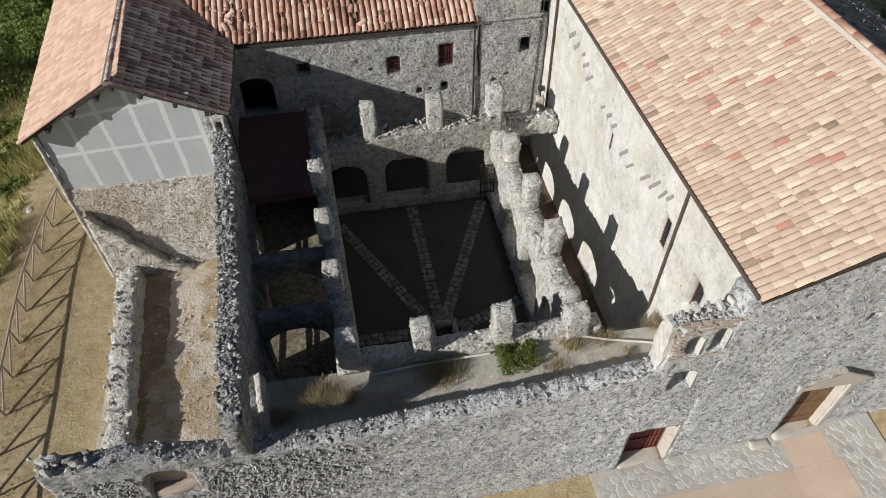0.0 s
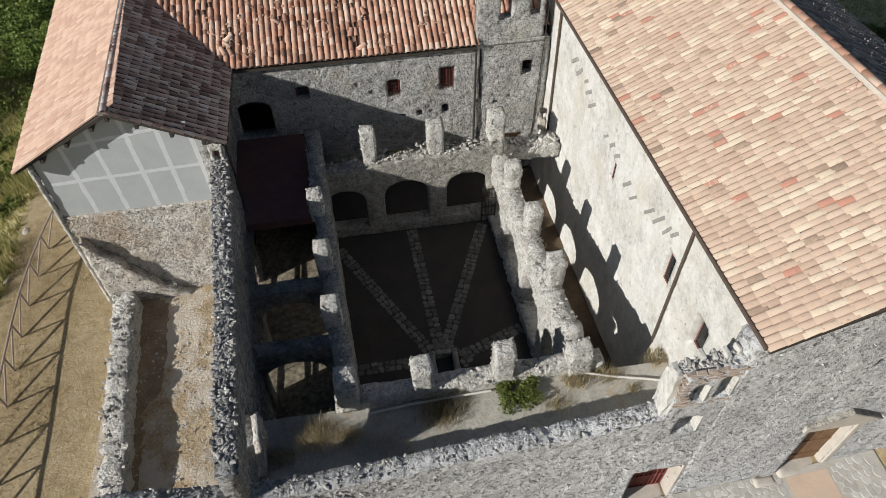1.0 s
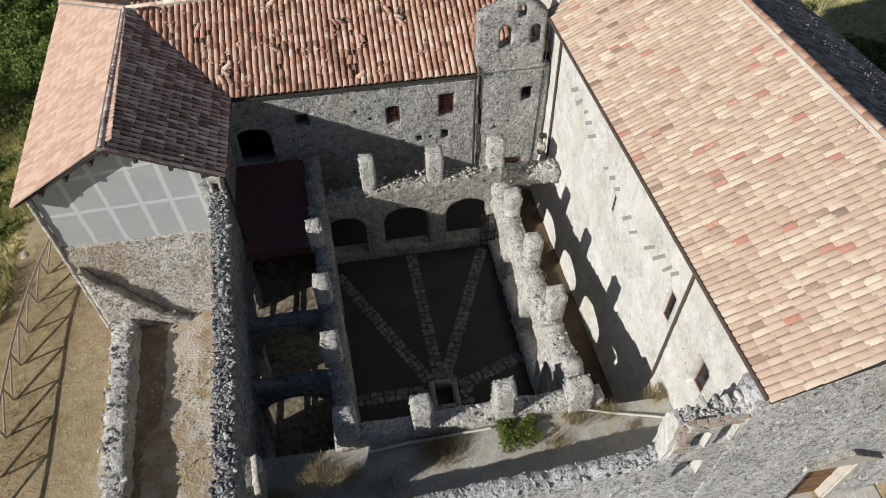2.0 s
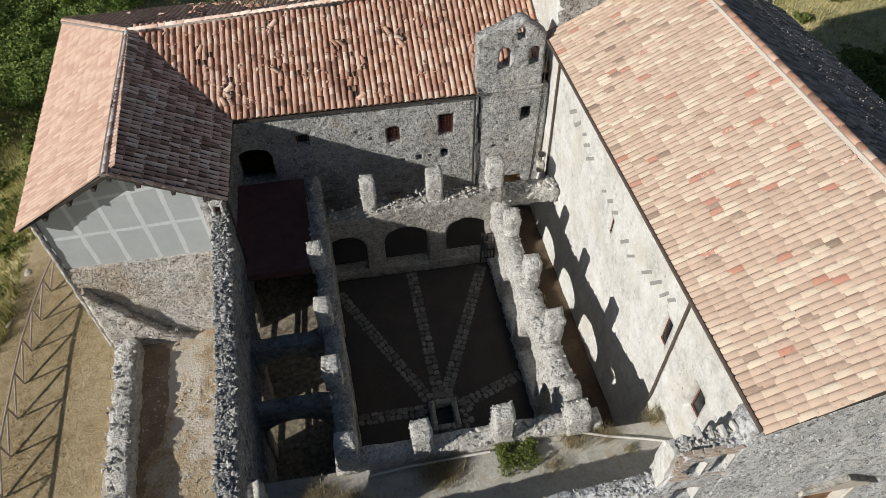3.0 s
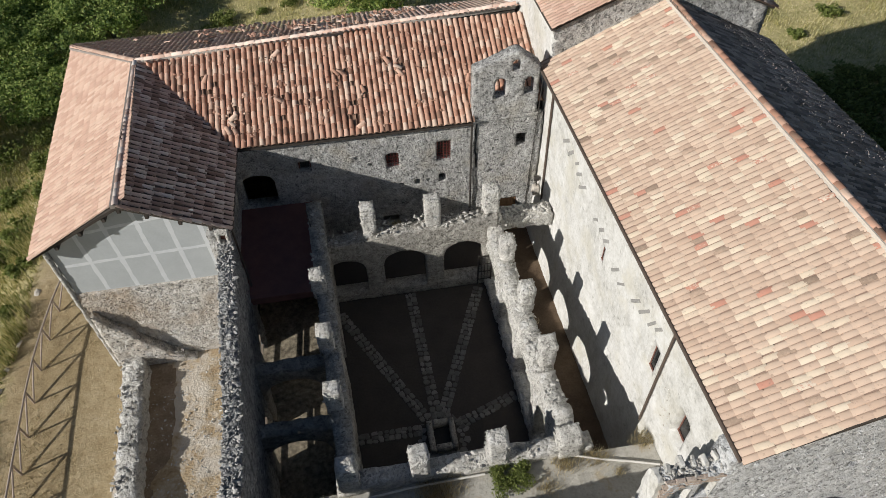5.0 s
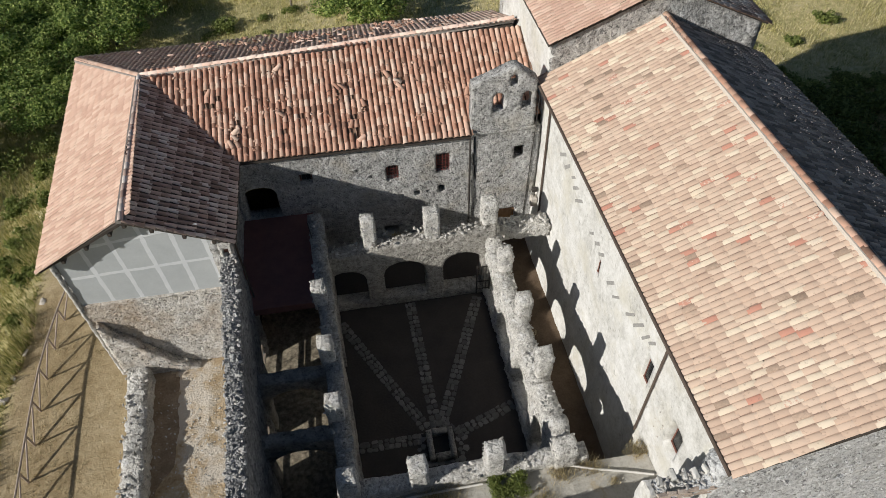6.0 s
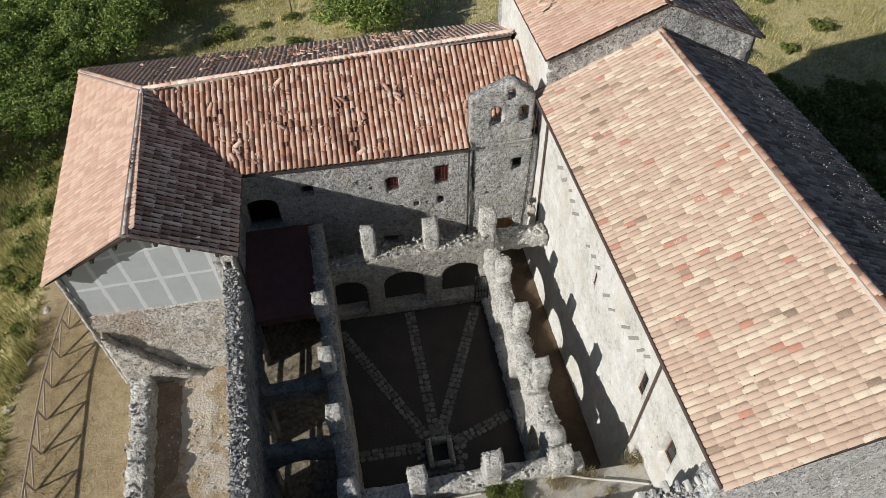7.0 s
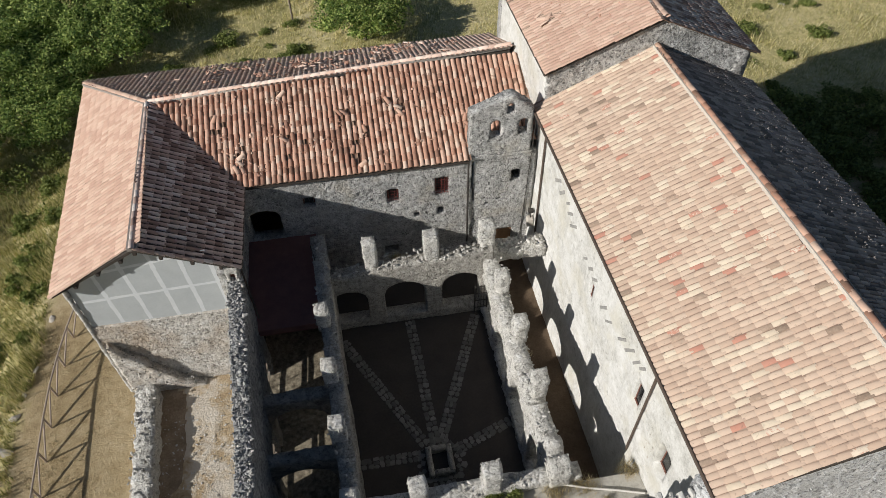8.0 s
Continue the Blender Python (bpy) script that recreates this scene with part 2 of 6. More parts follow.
def box_bm(x0, x1, y0, y1, z0, z1, bm=None, m=None, bevel=0.0):
    own = bmesh.new()
    bmesh.ops.create_cube(own, size=1.0)
    bmesh.ops.transform(own, matrix=Matrix.Translation(((x0 + x1) / 2, (y0 + y1) / 2, (z0 + z1) / 2)) @ Matrix.Diagonal((x1 - x0, y1 - y0, z1 - z0, 1)), verts=own.verts)
    if bevel:
        bmesh.ops.bevel(own, geom=own.edges[:], offset=bevel, segments=1, affect='EDGES')
    if m is not None:
        bmesh.ops.transform(own, matrix=m, verts=own.verts)
    if bm is None:
        return own
    me = bpy.data.meshes.new("t")
    own.to_mesh(me)
    bm.from_mesh(me)
    bpy.data.meshes.remove(me)
    own.free()
    return bm


def beam_bm(a, b, w, h, bm=None, sides=4):
    """A bar from a to b."""
    a, b = Vector(a), Vector(b)
    d = b - a
    own = bm if bm is not None else bmesh.new()
    m = Matrix.Translation((a + b) / 2) @ d.to_track_quat("Z", "Y").to_matrix().to_4x4()
    if sides == 4:
        r = bmesh.ops.create_cube(own, size=1.0, matrix=m @ Matrix.Diagonal((w, h, d.length, 1)))
    else:
        r = bmesh.ops.create_cone(own, cap_ends=True, segments=sides, radius1=w / 2, radius2=w / 2, depth=d.length, matrix=m)
    return own


def wobble(p, amount, scale):
    q = Vector(p) * scale
    return noise.noise_vector(q) * amount


def jag(seed, amount, step=0.5):
    """An uneven, broken top line."""
    def f(u):
        return amount * (noise.noise((u / step, seed * 7.3, 0.0)) + 0.5 * noise.noise((u / step * 3.1, seed * 3.7, 5.0)))
    return f


def wall(name, p0, p1, thick, z0, top, material, openings=(), res=0.16, rough=0.03, parent=None, label="", rough_scale=1.7):
    """A solid wall from p0 to p1, its thickness to the left of that way. openings: (u0, u1, z0, z1, rise), rise being the arch's."""
    a, b = Vector((*p0, 0)), Vector((*p1, 0))
    length = (b - a).length
    du = (b - a) / length
    dn = Vector((-du.y, du.x, 0))
    tf = top if callable(top) else (lambda u: top)

    def lines(lo, hi, marks):
        marks = sorted({lo, hi, *[k for k in marks if lo < k < hi]})
        out = []
        for i in range(len(marks) - 1):
            n = max(1, math.ceil((marks[i + 1] - marks[i]) / res))
            out += [marks[i] + (marks[i + 1] - marks[i]) * j / n for j in range(n)]
        return out + [hi]

    us = lines(0.0, length, [k for o in openings for k in o[:2]])
    zmax = max(tf(u) for u in us)
    vs = lines(z0, zmax, [k for o in openings for k in (o[2], o[3])])
    nu, nv = len(us) - 1, len(vs) - 1

    def curve(o, u):
        half = (o[1] - o[0]) / 2
        k = max(0.0, 1 - ((u - (o[0] + o[1]) / 2) / half) ** 2)
        return o[3] + o[4] * math.sqrt(k)

    cell = np.zeros((nu, nv), int)
    for i in range(nu):
        uc = (us[i] + us[i + 1]) / 2
        t = tf(uc)
        for j in range(nv):
            vc = (vs[j] + vs[j + 1]) / 2
            if vc > t:
                cell[i, j] = -1
                continue
            for k, o in enumerate(openings):
                if o[0] < uc < o[1] and o[2] < vc < curve(o, uc):
                    cell[i, j] = k + 1
                    break

    def at(i, j):
        return cell[i, j] if 0 <= i < nu and 0 <= j < nv else (-1 if j >= nv else -9)

    place, edged = {}, set()
    for i in range(nu + 1):
        for j in range(nv + 1):
            around = [at(i - 1, j - 1), at(i, j - 1), at(i - 1, j), at(i, j)]
            if 0 not in around:
                continue
            v = vs[j]
            if -1 in around:
                v = tf(us[i])
            else:
                for k in around:
                    if k > 0 and openings[k - 1][4] and v > openings[k - 1][3] - 1e-6 and v > openings[k - 1][3] + 0.01:
                        v = curve(openings[k - 1], us[i])
            if max(around) > 0:
                edged.add((i, j))
            place[i, j] = v
    layers = max(1, round(abs(thick) / 0.3))
    verts, index, faces = [], {}, []

    def vert(i, j, w):
        key = (i, j, w)
        if key not in index:
            p = a + du * us[i] + dn * (thick * w / layers)
            p.z = place[i, j]
            calm = 0.35 if (i, j) in edged else 1.0
            p += (wobble(p, rough, rough_scale) + wobble(p, rough * 0.8, rough_scale * 3.3) + wobble(p, rough * 0.6, rough_scale * 7.1)) * calm
            index[key] = len(verts)
            verts.append(p)
        return index[key]

    for i in range(nu):
        for j in range(nv):
            if cell[i, j]:
                continue
            faces.append((vert(i, j, 0), vert(i + 1, j, 0), vert(i + 1, j + 1, 0), vert(i, j + 1, 0)))
            faces.append((vert(i, j, layers), vert(i, j + 1, layers), vert(i + 1, j + 1, layers), vert(i + 1, j, layers)))
            for di, dj, e0, e1 in ((-1, 0, (i, j + 1), (i, j)), (1, 0, (i + 1, j), (i + 1, j + 1)), (0, -1, (i, j), (i + 1, j)), (0, 1, (i + 1, j + 1), (i, j + 1))):
                if at(i + di, j + dj) != 0:
                    for w in range(layers):
                        faces.append((vert(*e0, w), vert(*e0, w + 1), vert(*e1, w + 1), vert(*e1, w)))
    bm = bmesh.new()
    bv = [bm.verts.new(v) for v in verts]
    for f in faces:
        bm.faces.new([bv[k] for k in f])
    bmesh.ops.remove_doubles(bm, verts=bm.verts, dist=0.004)
    bmesh.ops.dissolve_degenerate(bm, dist=0.001, edges=bm.edges)
    bmesh.ops.recalc_face_normals(bm, faces=bm.faces)
    return part(name, bm, material, parent, label, smooth=True)


def block(name, x0, x1, y0, y1, z0, z1, material, parent=None, label="", res=0.14, rough=0.035, turn=0.0, smooth=True, rough_scale=2.6):
    """A worn masonry block with uneven faces and rounded edges."""
    bm = bmesh.new()
    n = [max(1, math.ceil(d / res)) for d in (x1 - x0, y1 - y0, z1 - z0)]
    index = {}

    def v(i, j, k):
        if (i, j, k) not in index:
            p = Vector((x0 + (x1 - x0) * i / n[0], y0 + (y1 - y0) * j / n[1], z0 + (z1 - z0) * k / n[2]))
            ends = (i in (0, n[0])) + (j in (0, n[1])) + (k == n[2])
            if ends >= 2:
                c = Vector(((x0 + x1) / 2, (y0 + y1) / 2, p.z))
                p += (c - p).normalized() * 0.03
                if k == n[2]:
                    p.z -= 0.03
            p += wobble(p, rough, rough_scale) + wobble(p, rough * 0.7, rough_scale * 3)
            index[i, j, k] = bm.verts.new(p)
        return index[i, j, k]

    for i in range(n[0]):
        for j in range(n[1]):
            bm.faces.new([v(i, j, n[2]), v(i + 1, j, n[2]), v(i + 1, j + 1, n[2]), v(i, j + 1, n[2])])
            bm.faces.new([v(i, j, 0), v(i, j + 1, 0), v(i + 1, j + 1, 0), v(i + 1, j, 0)])
    for i in range(n[0]):
        for k in range(n[2]):
            bm.faces.new([v(i, 0, k), v(i + 1, 0, k), v(i + 1, 0, k + 1), v(i, 0, k + 1)])
            bm.faces.new([v(i, n[1], k), v(i, n[1], k + 1), v(i + 1, n[1], k + 1), v(i + 1, n[1], k)])
    for j in range(n[1]):
        for k in range(n[2]):
            bm.faces.new([v(0, j, k), v(0, j, k + 1), v(0, j + 1, k + 1), v(0, j + 1, k)])
            bm.faces.new([v(n[0], j, k), v(n[0], j + 1, k), v(n[0], j + 1, k + 1), v(n[0], j, k + 1)])
    if turn:
        bmesh.ops.rotate(bm, cent=((x0 + x1) / 2, (y0 + y1) / 2, 0), matrix=Matrix.Rotation(radians(turn), 3, 'Z'), verts=bm.verts)
    return part(name, bm, material, parent, label, smooth=smooth)


_ico = bmesh.new()
bmesh.ops.create_icosphere(_ico, subdivisions=1, radius=1.0)
_ico.verts.ensure_lookup_table()
ICO_V = [v.co.copy() for v in _ico.verts]
ICO_F = [tuple(v.index for v in f.verts) for f in _ico.faces]
_ico.free()


def stones(name, places, material, parent=None, label="", seed=1, flat=0.7):
    """Many loose or bedded stones in one mesh. places: (point, size)."""
    rnd = random.Random(seed)
    verts, faces = [], []
    for p, size in places:
        m = Euler((rnd.uniform(-0.6, 0.6), rnd.uniform(-0.6, 0.6), rnd.uniform(0, 6.3))).to_matrix() @ Matrix.Diagonal((size * rnd.uniform(0.7, 1.7), size * rnd.uniform(0.5, 1.0), size * flat * rnd.uniform(0.5, 1.2)))
        k = len(verts)
        verts += [m @ (v * rnd.uniform(0.55, 1.3)) + Vector(p) for v in ICO_V]
        faces += [tuple(k + i for i in f) for f in ICO_F]
    ob = raw(name, verts, faces, material, parent, label)
    return tagged(ob, kind="stuff")


# ---- roof tiles ----
def tile_shape(r0, r1, length, up=True, seg=5, lip=0.016, rise=0.86):
    """A half-round clay tile from y=0 (lower end) to y=length."""
    vs, fs = [], []
    for y, r in ((0.0, r0), (length, r1)):
        for k in range(seg + 1):
            t = math.pi * k / seg
            z = r * math.sin(t) * (rise if up else -rise)
            vs.append((r * math.cos(t), y, z))
    for k in range(seg):
        f = (k, k + seg + 1, k + seg + 2, k + 1)
        fs.append(f if up else f[::-1])
    if up:
        n = len(vs)
        for k in range(seg + 1):
            t = math.pi * k / seg
            vs.append(((r0 - lip) * math.cos(t), 0.0, (r0 - lip) * math.sin(t) * rise))
        for k in range(seg):
            fs.append((k, k + 1, n + k + 1, n + k))
    return vs, fs


def tiled_slope(house, name, eave, along, ridge_dir, width, rise_len, inside, m_one, m_many, m_pan, pitch=0.225, course=0.36, near=None, seed=1, mess=0.0, label="", rise=0.86, fat=1.0, taper=0.816, lift=2.2, sag=None):
    """Rows of cover tiles over pan tiles. eave: lower corner; along: the eave's way; ridge_dir: up the slope; inside(a, u) says what is covered;
    near(a, u): a rank, lowest for the tiles nearest to the camera, which become pieces of their own."""
    rnd = random.Random(seed)
    eave, along, up = Vector(eave), Vector(along).normalized(), Vector(ridge_dir).normalized()
    nrm = along.cross(up).normalized()
    if nrm.z < 0:
        nrm = -nrm
    across = up.cross(nrm)
    base = Matrix((across, up, nrm)).transposed()
    k = k_size = pitch / 0.225
    cover_v, cover_f = tile_shape(0.098 * k * fat, 0.098 * taper * k * fat, course + 0.07, rise=rise)
    pan_v, pan_f = tile_shape(0.108 * k, 0.092 * k, course + 0.07, up=False, seg=4, rise=0.6 * rise)
    spots = []
    for i in range(int(width / pitch) + 2):
        a = i * pitch
        for j in range(int(rise_len / course) + 1):
            u = j * course
            if inside(a, u + course * 0.4):
                spots.append((a, u, j))
    order = sorted(spots, key=lambda s: near(s[0], s[1])) if near else []
    single = {(s[0], s[1]) for s in order[:300]}
    slope = thing_part(name, house, label)
    one = bpy.data.meshes.new("roof_tile")
    one.from_pydata(cover_v, [], cover_f)
    one.materials.append(m_one)
    one.polygons.foreach_set("use_smooth", [True] * len(one.polygons))
    verts, faces, pverts, pfaces = [], [], [], []
    for a, u, j in spots:
        tilt = Euler((radians(rnd.gauss(lift, min(0.6, 0.3 * lift))), radians(rnd.gauss(0, 1.3)), radians(rnd.gauss(0, 0.8)))).to_matrix()
        p = eave + along * (a + rnd.gauss(0, 0.008)) + up * (u + rnd.gauss(0, 0.012)) + nrm * 0.035
        bow = Vector((0, 0, sag(a, u))) if sag else Vector()
        p += bow
        slip = mess and noise.noise((a * 0.8, u * 0.9, seed)) > 0.52 - mess
        if slip and rnd.random() < 0.36:
            if rnd.random() < 0.4:
                tilt = None
            else:
                tilt = Euler((radians(rnd.uniform(-4, 8)), radians(rnd.uniform(-30, 30)), radians(rnd.uniform(-60, 60)))).to_matrix()
                p += nrm * rnd.uniform(0.01, 0.06)
        q = eave + along * (a + pitch / 2) + up * u + nrm * (0.012 + 0.065 * rise * k_size) + bow
        k = len(pverts)
        low = Euler((radians(2.0), 0, 0)).to_matrix()
        pverts += [base @ (low @ Vector(v)) + q for v in pan_v]
        pfaces += [tuple(k + n for n in f) for f in pan_f]
        if tilt is None:
            continue
        if (a, u) in single:
            ob = new("roof_tile", one)
            ob.matrix_world = Matrix.Translation(p) @ (base @ tilt).to_4x4()
            ob.parent = slope
        else:
            k = len(verts)
            m = base @ tilt
            verts += [m @ Vector(v) + p for v in cover_v]
            faces += [tuple(k + n for n in f) for f in cover_f]
    if verts:
        tagged(raw("cover_tiles", verts, faces, m_many, slope, smooth=True), kind="stuff")
    tagged(raw("pan_tiles", pverts, pfaces, m_pan, slope, smooth=True), kind="stuff")
    return slope


def thing_part(name, parent, label=""):
    ob = new(name)
    ob.parent = parent
    ob.empty_display_size = 0.1
    return tagged(ob, label)


def deck(name, pts, material, parent, thick=0.12):
    """A sloping board under the tiles."""
    bm = bmesh.new()
    lo = [bm.verts.new(Vector(p) - Vector((0, 0, thick))) for p in pts]
    hi = [bm.verts.new(Vector(p)) for p in pts]
    bm.faces.new(hi)
    bm.faces.new(lo[::-1])
    for i in range(len(pts)):
        k = (i + 1) % len(pts)
        bm.faces.new((lo[i], lo[k], hi[k], hi[i]))
    bmesh.ops.recalc_face_normals(bm, faces=bm.faces)
    return part(name, bm, material, parent)


def ridge_caps(house, a, b, material, seed=1, name="ridge_tile", r=0.13, bed=None):
    """Half-round tiles along a ridge or hip, bedded in mortar."""
    rnd = random.Random(seed)
    a, b = Vector(a), Vector(b)
    d = b - a
    n = max(1, int(d.length / 0.36))
    vs, fs = tile_shape(r, r * 0.86, 0.43, seg=6)
    me = bpy.data.meshes.new(name)
    me.from_pydata(vs, [], fs)
    me.materials.append(material)
    me.polygons.foreach_set("use_smooth", [True] * len(me.polygons))
    y = d.normalized()
    x = y.cross(Vector((0, 0, 1))).normalized()
    z = x.cross(y)
    base = Matrix((x, y, z)).transposed()
    for i in range(n):
        ob = new(name, me)
        tilt = Euler((radians(rnd.gauss(2, 1)), radians(rnd.gauss(0, 2)), radians(rnd.gauss(0, 1.5)))).to_matrix()
        ob.matrix_world = Matrix.Translation(a + d * (i / n) + z * 0.03) @ (base @ tilt).to_4x4()
        ob.parent = house
    if bed:
        bm = bmesh.new()
        beam_bm(a - z * 0.03, b - z * 0.03, 0.34, 0.15, bm)
        part("mortar_bed", bm, bed, house)


OLD = [(0.0, (0.24, 0.14, 0.10)), (0.2, (0.46, 0.25, 0.175)), (0.6, (0.60, 0.37, 0.27)), (0.85, (0.68, 0.48, 0.37)), (1.0, (0.72, 0.59, 0.48))]
PALE = [(0.0, (0.23, 0.17, 0.129)), (0.025, (0.331, 0.248, 0.189)), (0.05, (0.46, 0.336, 0.258)), (0.45, (0.524, 0.396, 0.308)), (0.72, (0.552, 0.428, 0.336)), (0.79, (0.589, 0.488, 0.377)), (0.89, (0.635, 0.543, 0.428)), (0.908, (0.58, 0.488, 0.396)), (0.914, (0.469, 0.248, 0.184)), (1.0, (0.423, 0.184, 0.133))]
NEW = [(0.0, (0.46, 0.30, 0.23)), (0.5, (0.54, 0.37, 0.29)), (1.0, (0.61, 0.45, 0.36))]
# East slopes' own copy: light on the tile lips is in the colour.
SHADE_SIDE = [(0.0, (0.28, 0.19, 0.155)), (0.3, (0.50, 0.36, 0.30)), (0.65, (0.68, 0.55, 0.48)), (1.0, (0.84, 0.78, 0.72))]
T_SHADESIDE = [clay("shade_side_tile_" + k, SHADE_SIDE, k, lichen_amount=0.3) for k in ("object", "island")]
T_OLD = [clay("old_tile_" + k, OLD, k) for k in ("object", "island")]
T_PALE = [clay("pale_tile_" + k, PALE, k, lichen_amount=0.18) for k in ("object", "island")]
# Raised tones: light missing on the north slope is put into the colour.
BRIGHT = [(0.0, (0.62, 0.43, 0.34)), (0.5, (0.74, 0.55, 0.45)), (1.0, (0.82, 0.68, 0.58))]
T_BRIGHT = [clay("bright_tile_" + k, BRIGHT, k, lichen_amount=0.1) for k in ("object", "island")]
# Greyer copy of the church tiles, with the east slope's shade in the colour.
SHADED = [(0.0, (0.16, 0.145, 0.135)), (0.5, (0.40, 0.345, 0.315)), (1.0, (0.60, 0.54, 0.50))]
T_SHADED = [clay("shaded_lichen_tile_" + k, SHADED, k, lichen_amount=0.3) for k in ("object", "island")]
T_NEW = [clay("new_tile_" + k, NEW, k, lichen_amount=0.12) for k in ("object", "island")]
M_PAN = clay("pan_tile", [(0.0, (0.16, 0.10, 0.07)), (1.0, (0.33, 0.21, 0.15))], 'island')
M_PANPALE = clay("pale_pan_tile", [(0.0, (0.50, 0.36, 0.28)), (1.0, (0.60, 0.45, 0.35))], 'island', lichen_amount=0.04)
M_PANMID = clay("weathered_pan_tile", [(0.0, (0.28, 0.195, 0.15)), (1.0, (0.42, 0.31, 0.24))], 'island', lichen_amount=0.1)
# Near-black pans put the shade of the gaps into the colour.
M_PANGAP = clay("gap_shade_pan_tile", [(0.0, (0.06, 0.043, 0.036)), (1.0, (0.15, 0.105, 0.085))], 'island')
M_PANBRIGHT = clay("bright_pan_tile", [(0.0, (0.60, 0.43, 0.34)), (1.0, (0.72, 0.55, 0.45))], 'island', lichen_amount=0.04)
M_PANE = mottled("dark_glass", [(0.3, (0.006, 0.007, 0.008)), (0.7, (0.018, 0.018, 0.018))], 3.0, 0.25, 0.001)
M_RIDGE = mottled("ridge_mortar", [(0.3, (0.20, 0.18, 0.165)), (0.7, (0.36, 0.33, 0.30))], 3.0, 0.95, 0.02)
M_LIME = mottled("lime_mortar", [(0.3, (0.45, 0.41, 0.36)), (0.7, (0.62, 0.57, 0.50))], 3.0, 0.95, 0.02)

# ---- ground ----
def step(x, lo, hi):
    t = min(1.0, max(0.0, (x - lo) / (hi - lo)))
    return t * t * (3 - 2 * t)


def ground_z(x, y):
    z = -0.95
    z += (1.14 + 0.092 * max(-9.0, min(x, 40.0)) + 0.1 * min(8.0, max(0.0, x - 6.5))) * step(-y, 12, 16) * step(x, -16, -8)  # the forecourt climbs to the east
    z -= 3.6 * step(y, 6, 22)                                    # the meadow falls to the north
    z -= 2.4 * step(-x, 20.3, 26) * (1 - step(y, 6, 22) * 0.6)    # and to the west, past the fence
    z -= 3.4 * step(x, 13, 22) * (1 - step(y, 6, 22)) * (1 - step(-y, 12, 16))
    far = math.hypot(x, y)
    z -= 14 * step(far, 45, 400)
    z += 0.10 * noise.noise((x * 0.35, y * 0.35, 0)) * step(far, 8, 30)
    z += 0.45 * noise.noise((x * 0.07, y * 0.07, 3)) * step(far, 22, 45)
    return z


def ground_lines(lo, hi, fine):
    out = list(np.arange(lo, hi + 0.01, fine))
    d, k = fine, hi
    while k < 2600:
        d *= 1.35
        k += d
        out.append(k)
    d, k = fine, lo
    while k > -2600:
        d *= 1.35
        k -= d
        out.insert(0, k)
    return out


gx, gy = ground_lines(-42, 44, 0.7), ground_lines(-26, 52, 0.7)
gv = [(x, y, ground_z(x, y)) for y in gy for x in gx]
gf = [(j * len(gx) + i, j * len(gx) + i + 1, (j + 1) * len(gx) + i + 1, (j + 1) * len(gx) + i) for j in range(len(gy) - 1) for i in range(len(gx) - 1)]
def meadow():
    m, nt, b = nodes_of("dry_meadow")
    pos = nt.nodes.new("ShaderNodeNewGeometry").outputs["Position"]
    a, c, e = noise_of(nt, pos, 0.22, 6, 0.65), noise_of(nt, pos, 2.4, 6, 0.7), noise_of(nt, pos, 14.0, 4, 0.7)
    f = calc(nt, 'ADD', calc(nt, 'MULTIPLY', a, 0.4), calc(nt, 'ADD', calc(nt, 'MULTIPLY', c, 0.35), calc(nt, 'MULTIPLY', e, 0.25)))
    grass = ramp(nt, f, [(0.36, (0.15, 0.15, 0.058)), (0.46, (0.38, 0.345, 0.155)), (0.54, (0.60, 0.52, 0.28)), (0.66, (0.75, 0.66, 0.44))])
    trodden = ramp(nt, f, [(0.36, (0.23, 0.17, 0.09)), (0.48, (0.40, 0.31, 0.18)), (0.58, (0.52, 0.42, 0.265)), (0.68, (0.63, 0.55, 0.41))])
    xyz = nt.nodes.new("ShaderNodeSeparateXYZ")
    nt.links.new(pos, xyz.inputs[0])
    edge = calc(nt, 'ADD', xyz.outputs[0], calc(nt, 'MULTIPLY', calc(nt, 'SUBTRACT', c, 0.5), 1.6))
    worn = ramp(nt, calc(nt, 'MULTIPLY', calc(nt, 'ADD', edge, 21.2), 0.6), [(0.2, (0, 0, 0)), (0.6, (1, 1, 1))])
    south = ramp(nt, calc(nt, 'MULTIPLY', calc(nt, 'SUBTRACT', 8.0, xyz.outputs[1]), 0.3), [(0.2, (0, 0, 0)), (0.8, (1, 1, 1))])
    nt.links.new(blend(nt, calc(nt, 'MULTIPLY', worn, south), grass, trodden), b.inputs["Base Color"])
    b.inputs["Roughness"].default_value = 0.95
    b.inputs["Specular IOR Level"].default_value = 0.1
    bump = add(nt, "ShaderNodeBump", Strength=0.9, Distance=0.06)
    nt.links.new(calc(nt, 'ADD', c, calc(nt, 'MULTIPLY', e, 0.6)), bump.inputs["Height"])
    nt.links.new(bump.outputs[0], b.inputs["Normal"])
    return m


M_GROUND = meadow()
tagged(raw("ground", gv, gf, M_GROUND, smooth=True), "dry yellow meadow sloping away from the old friary", "ground", kind="structure")


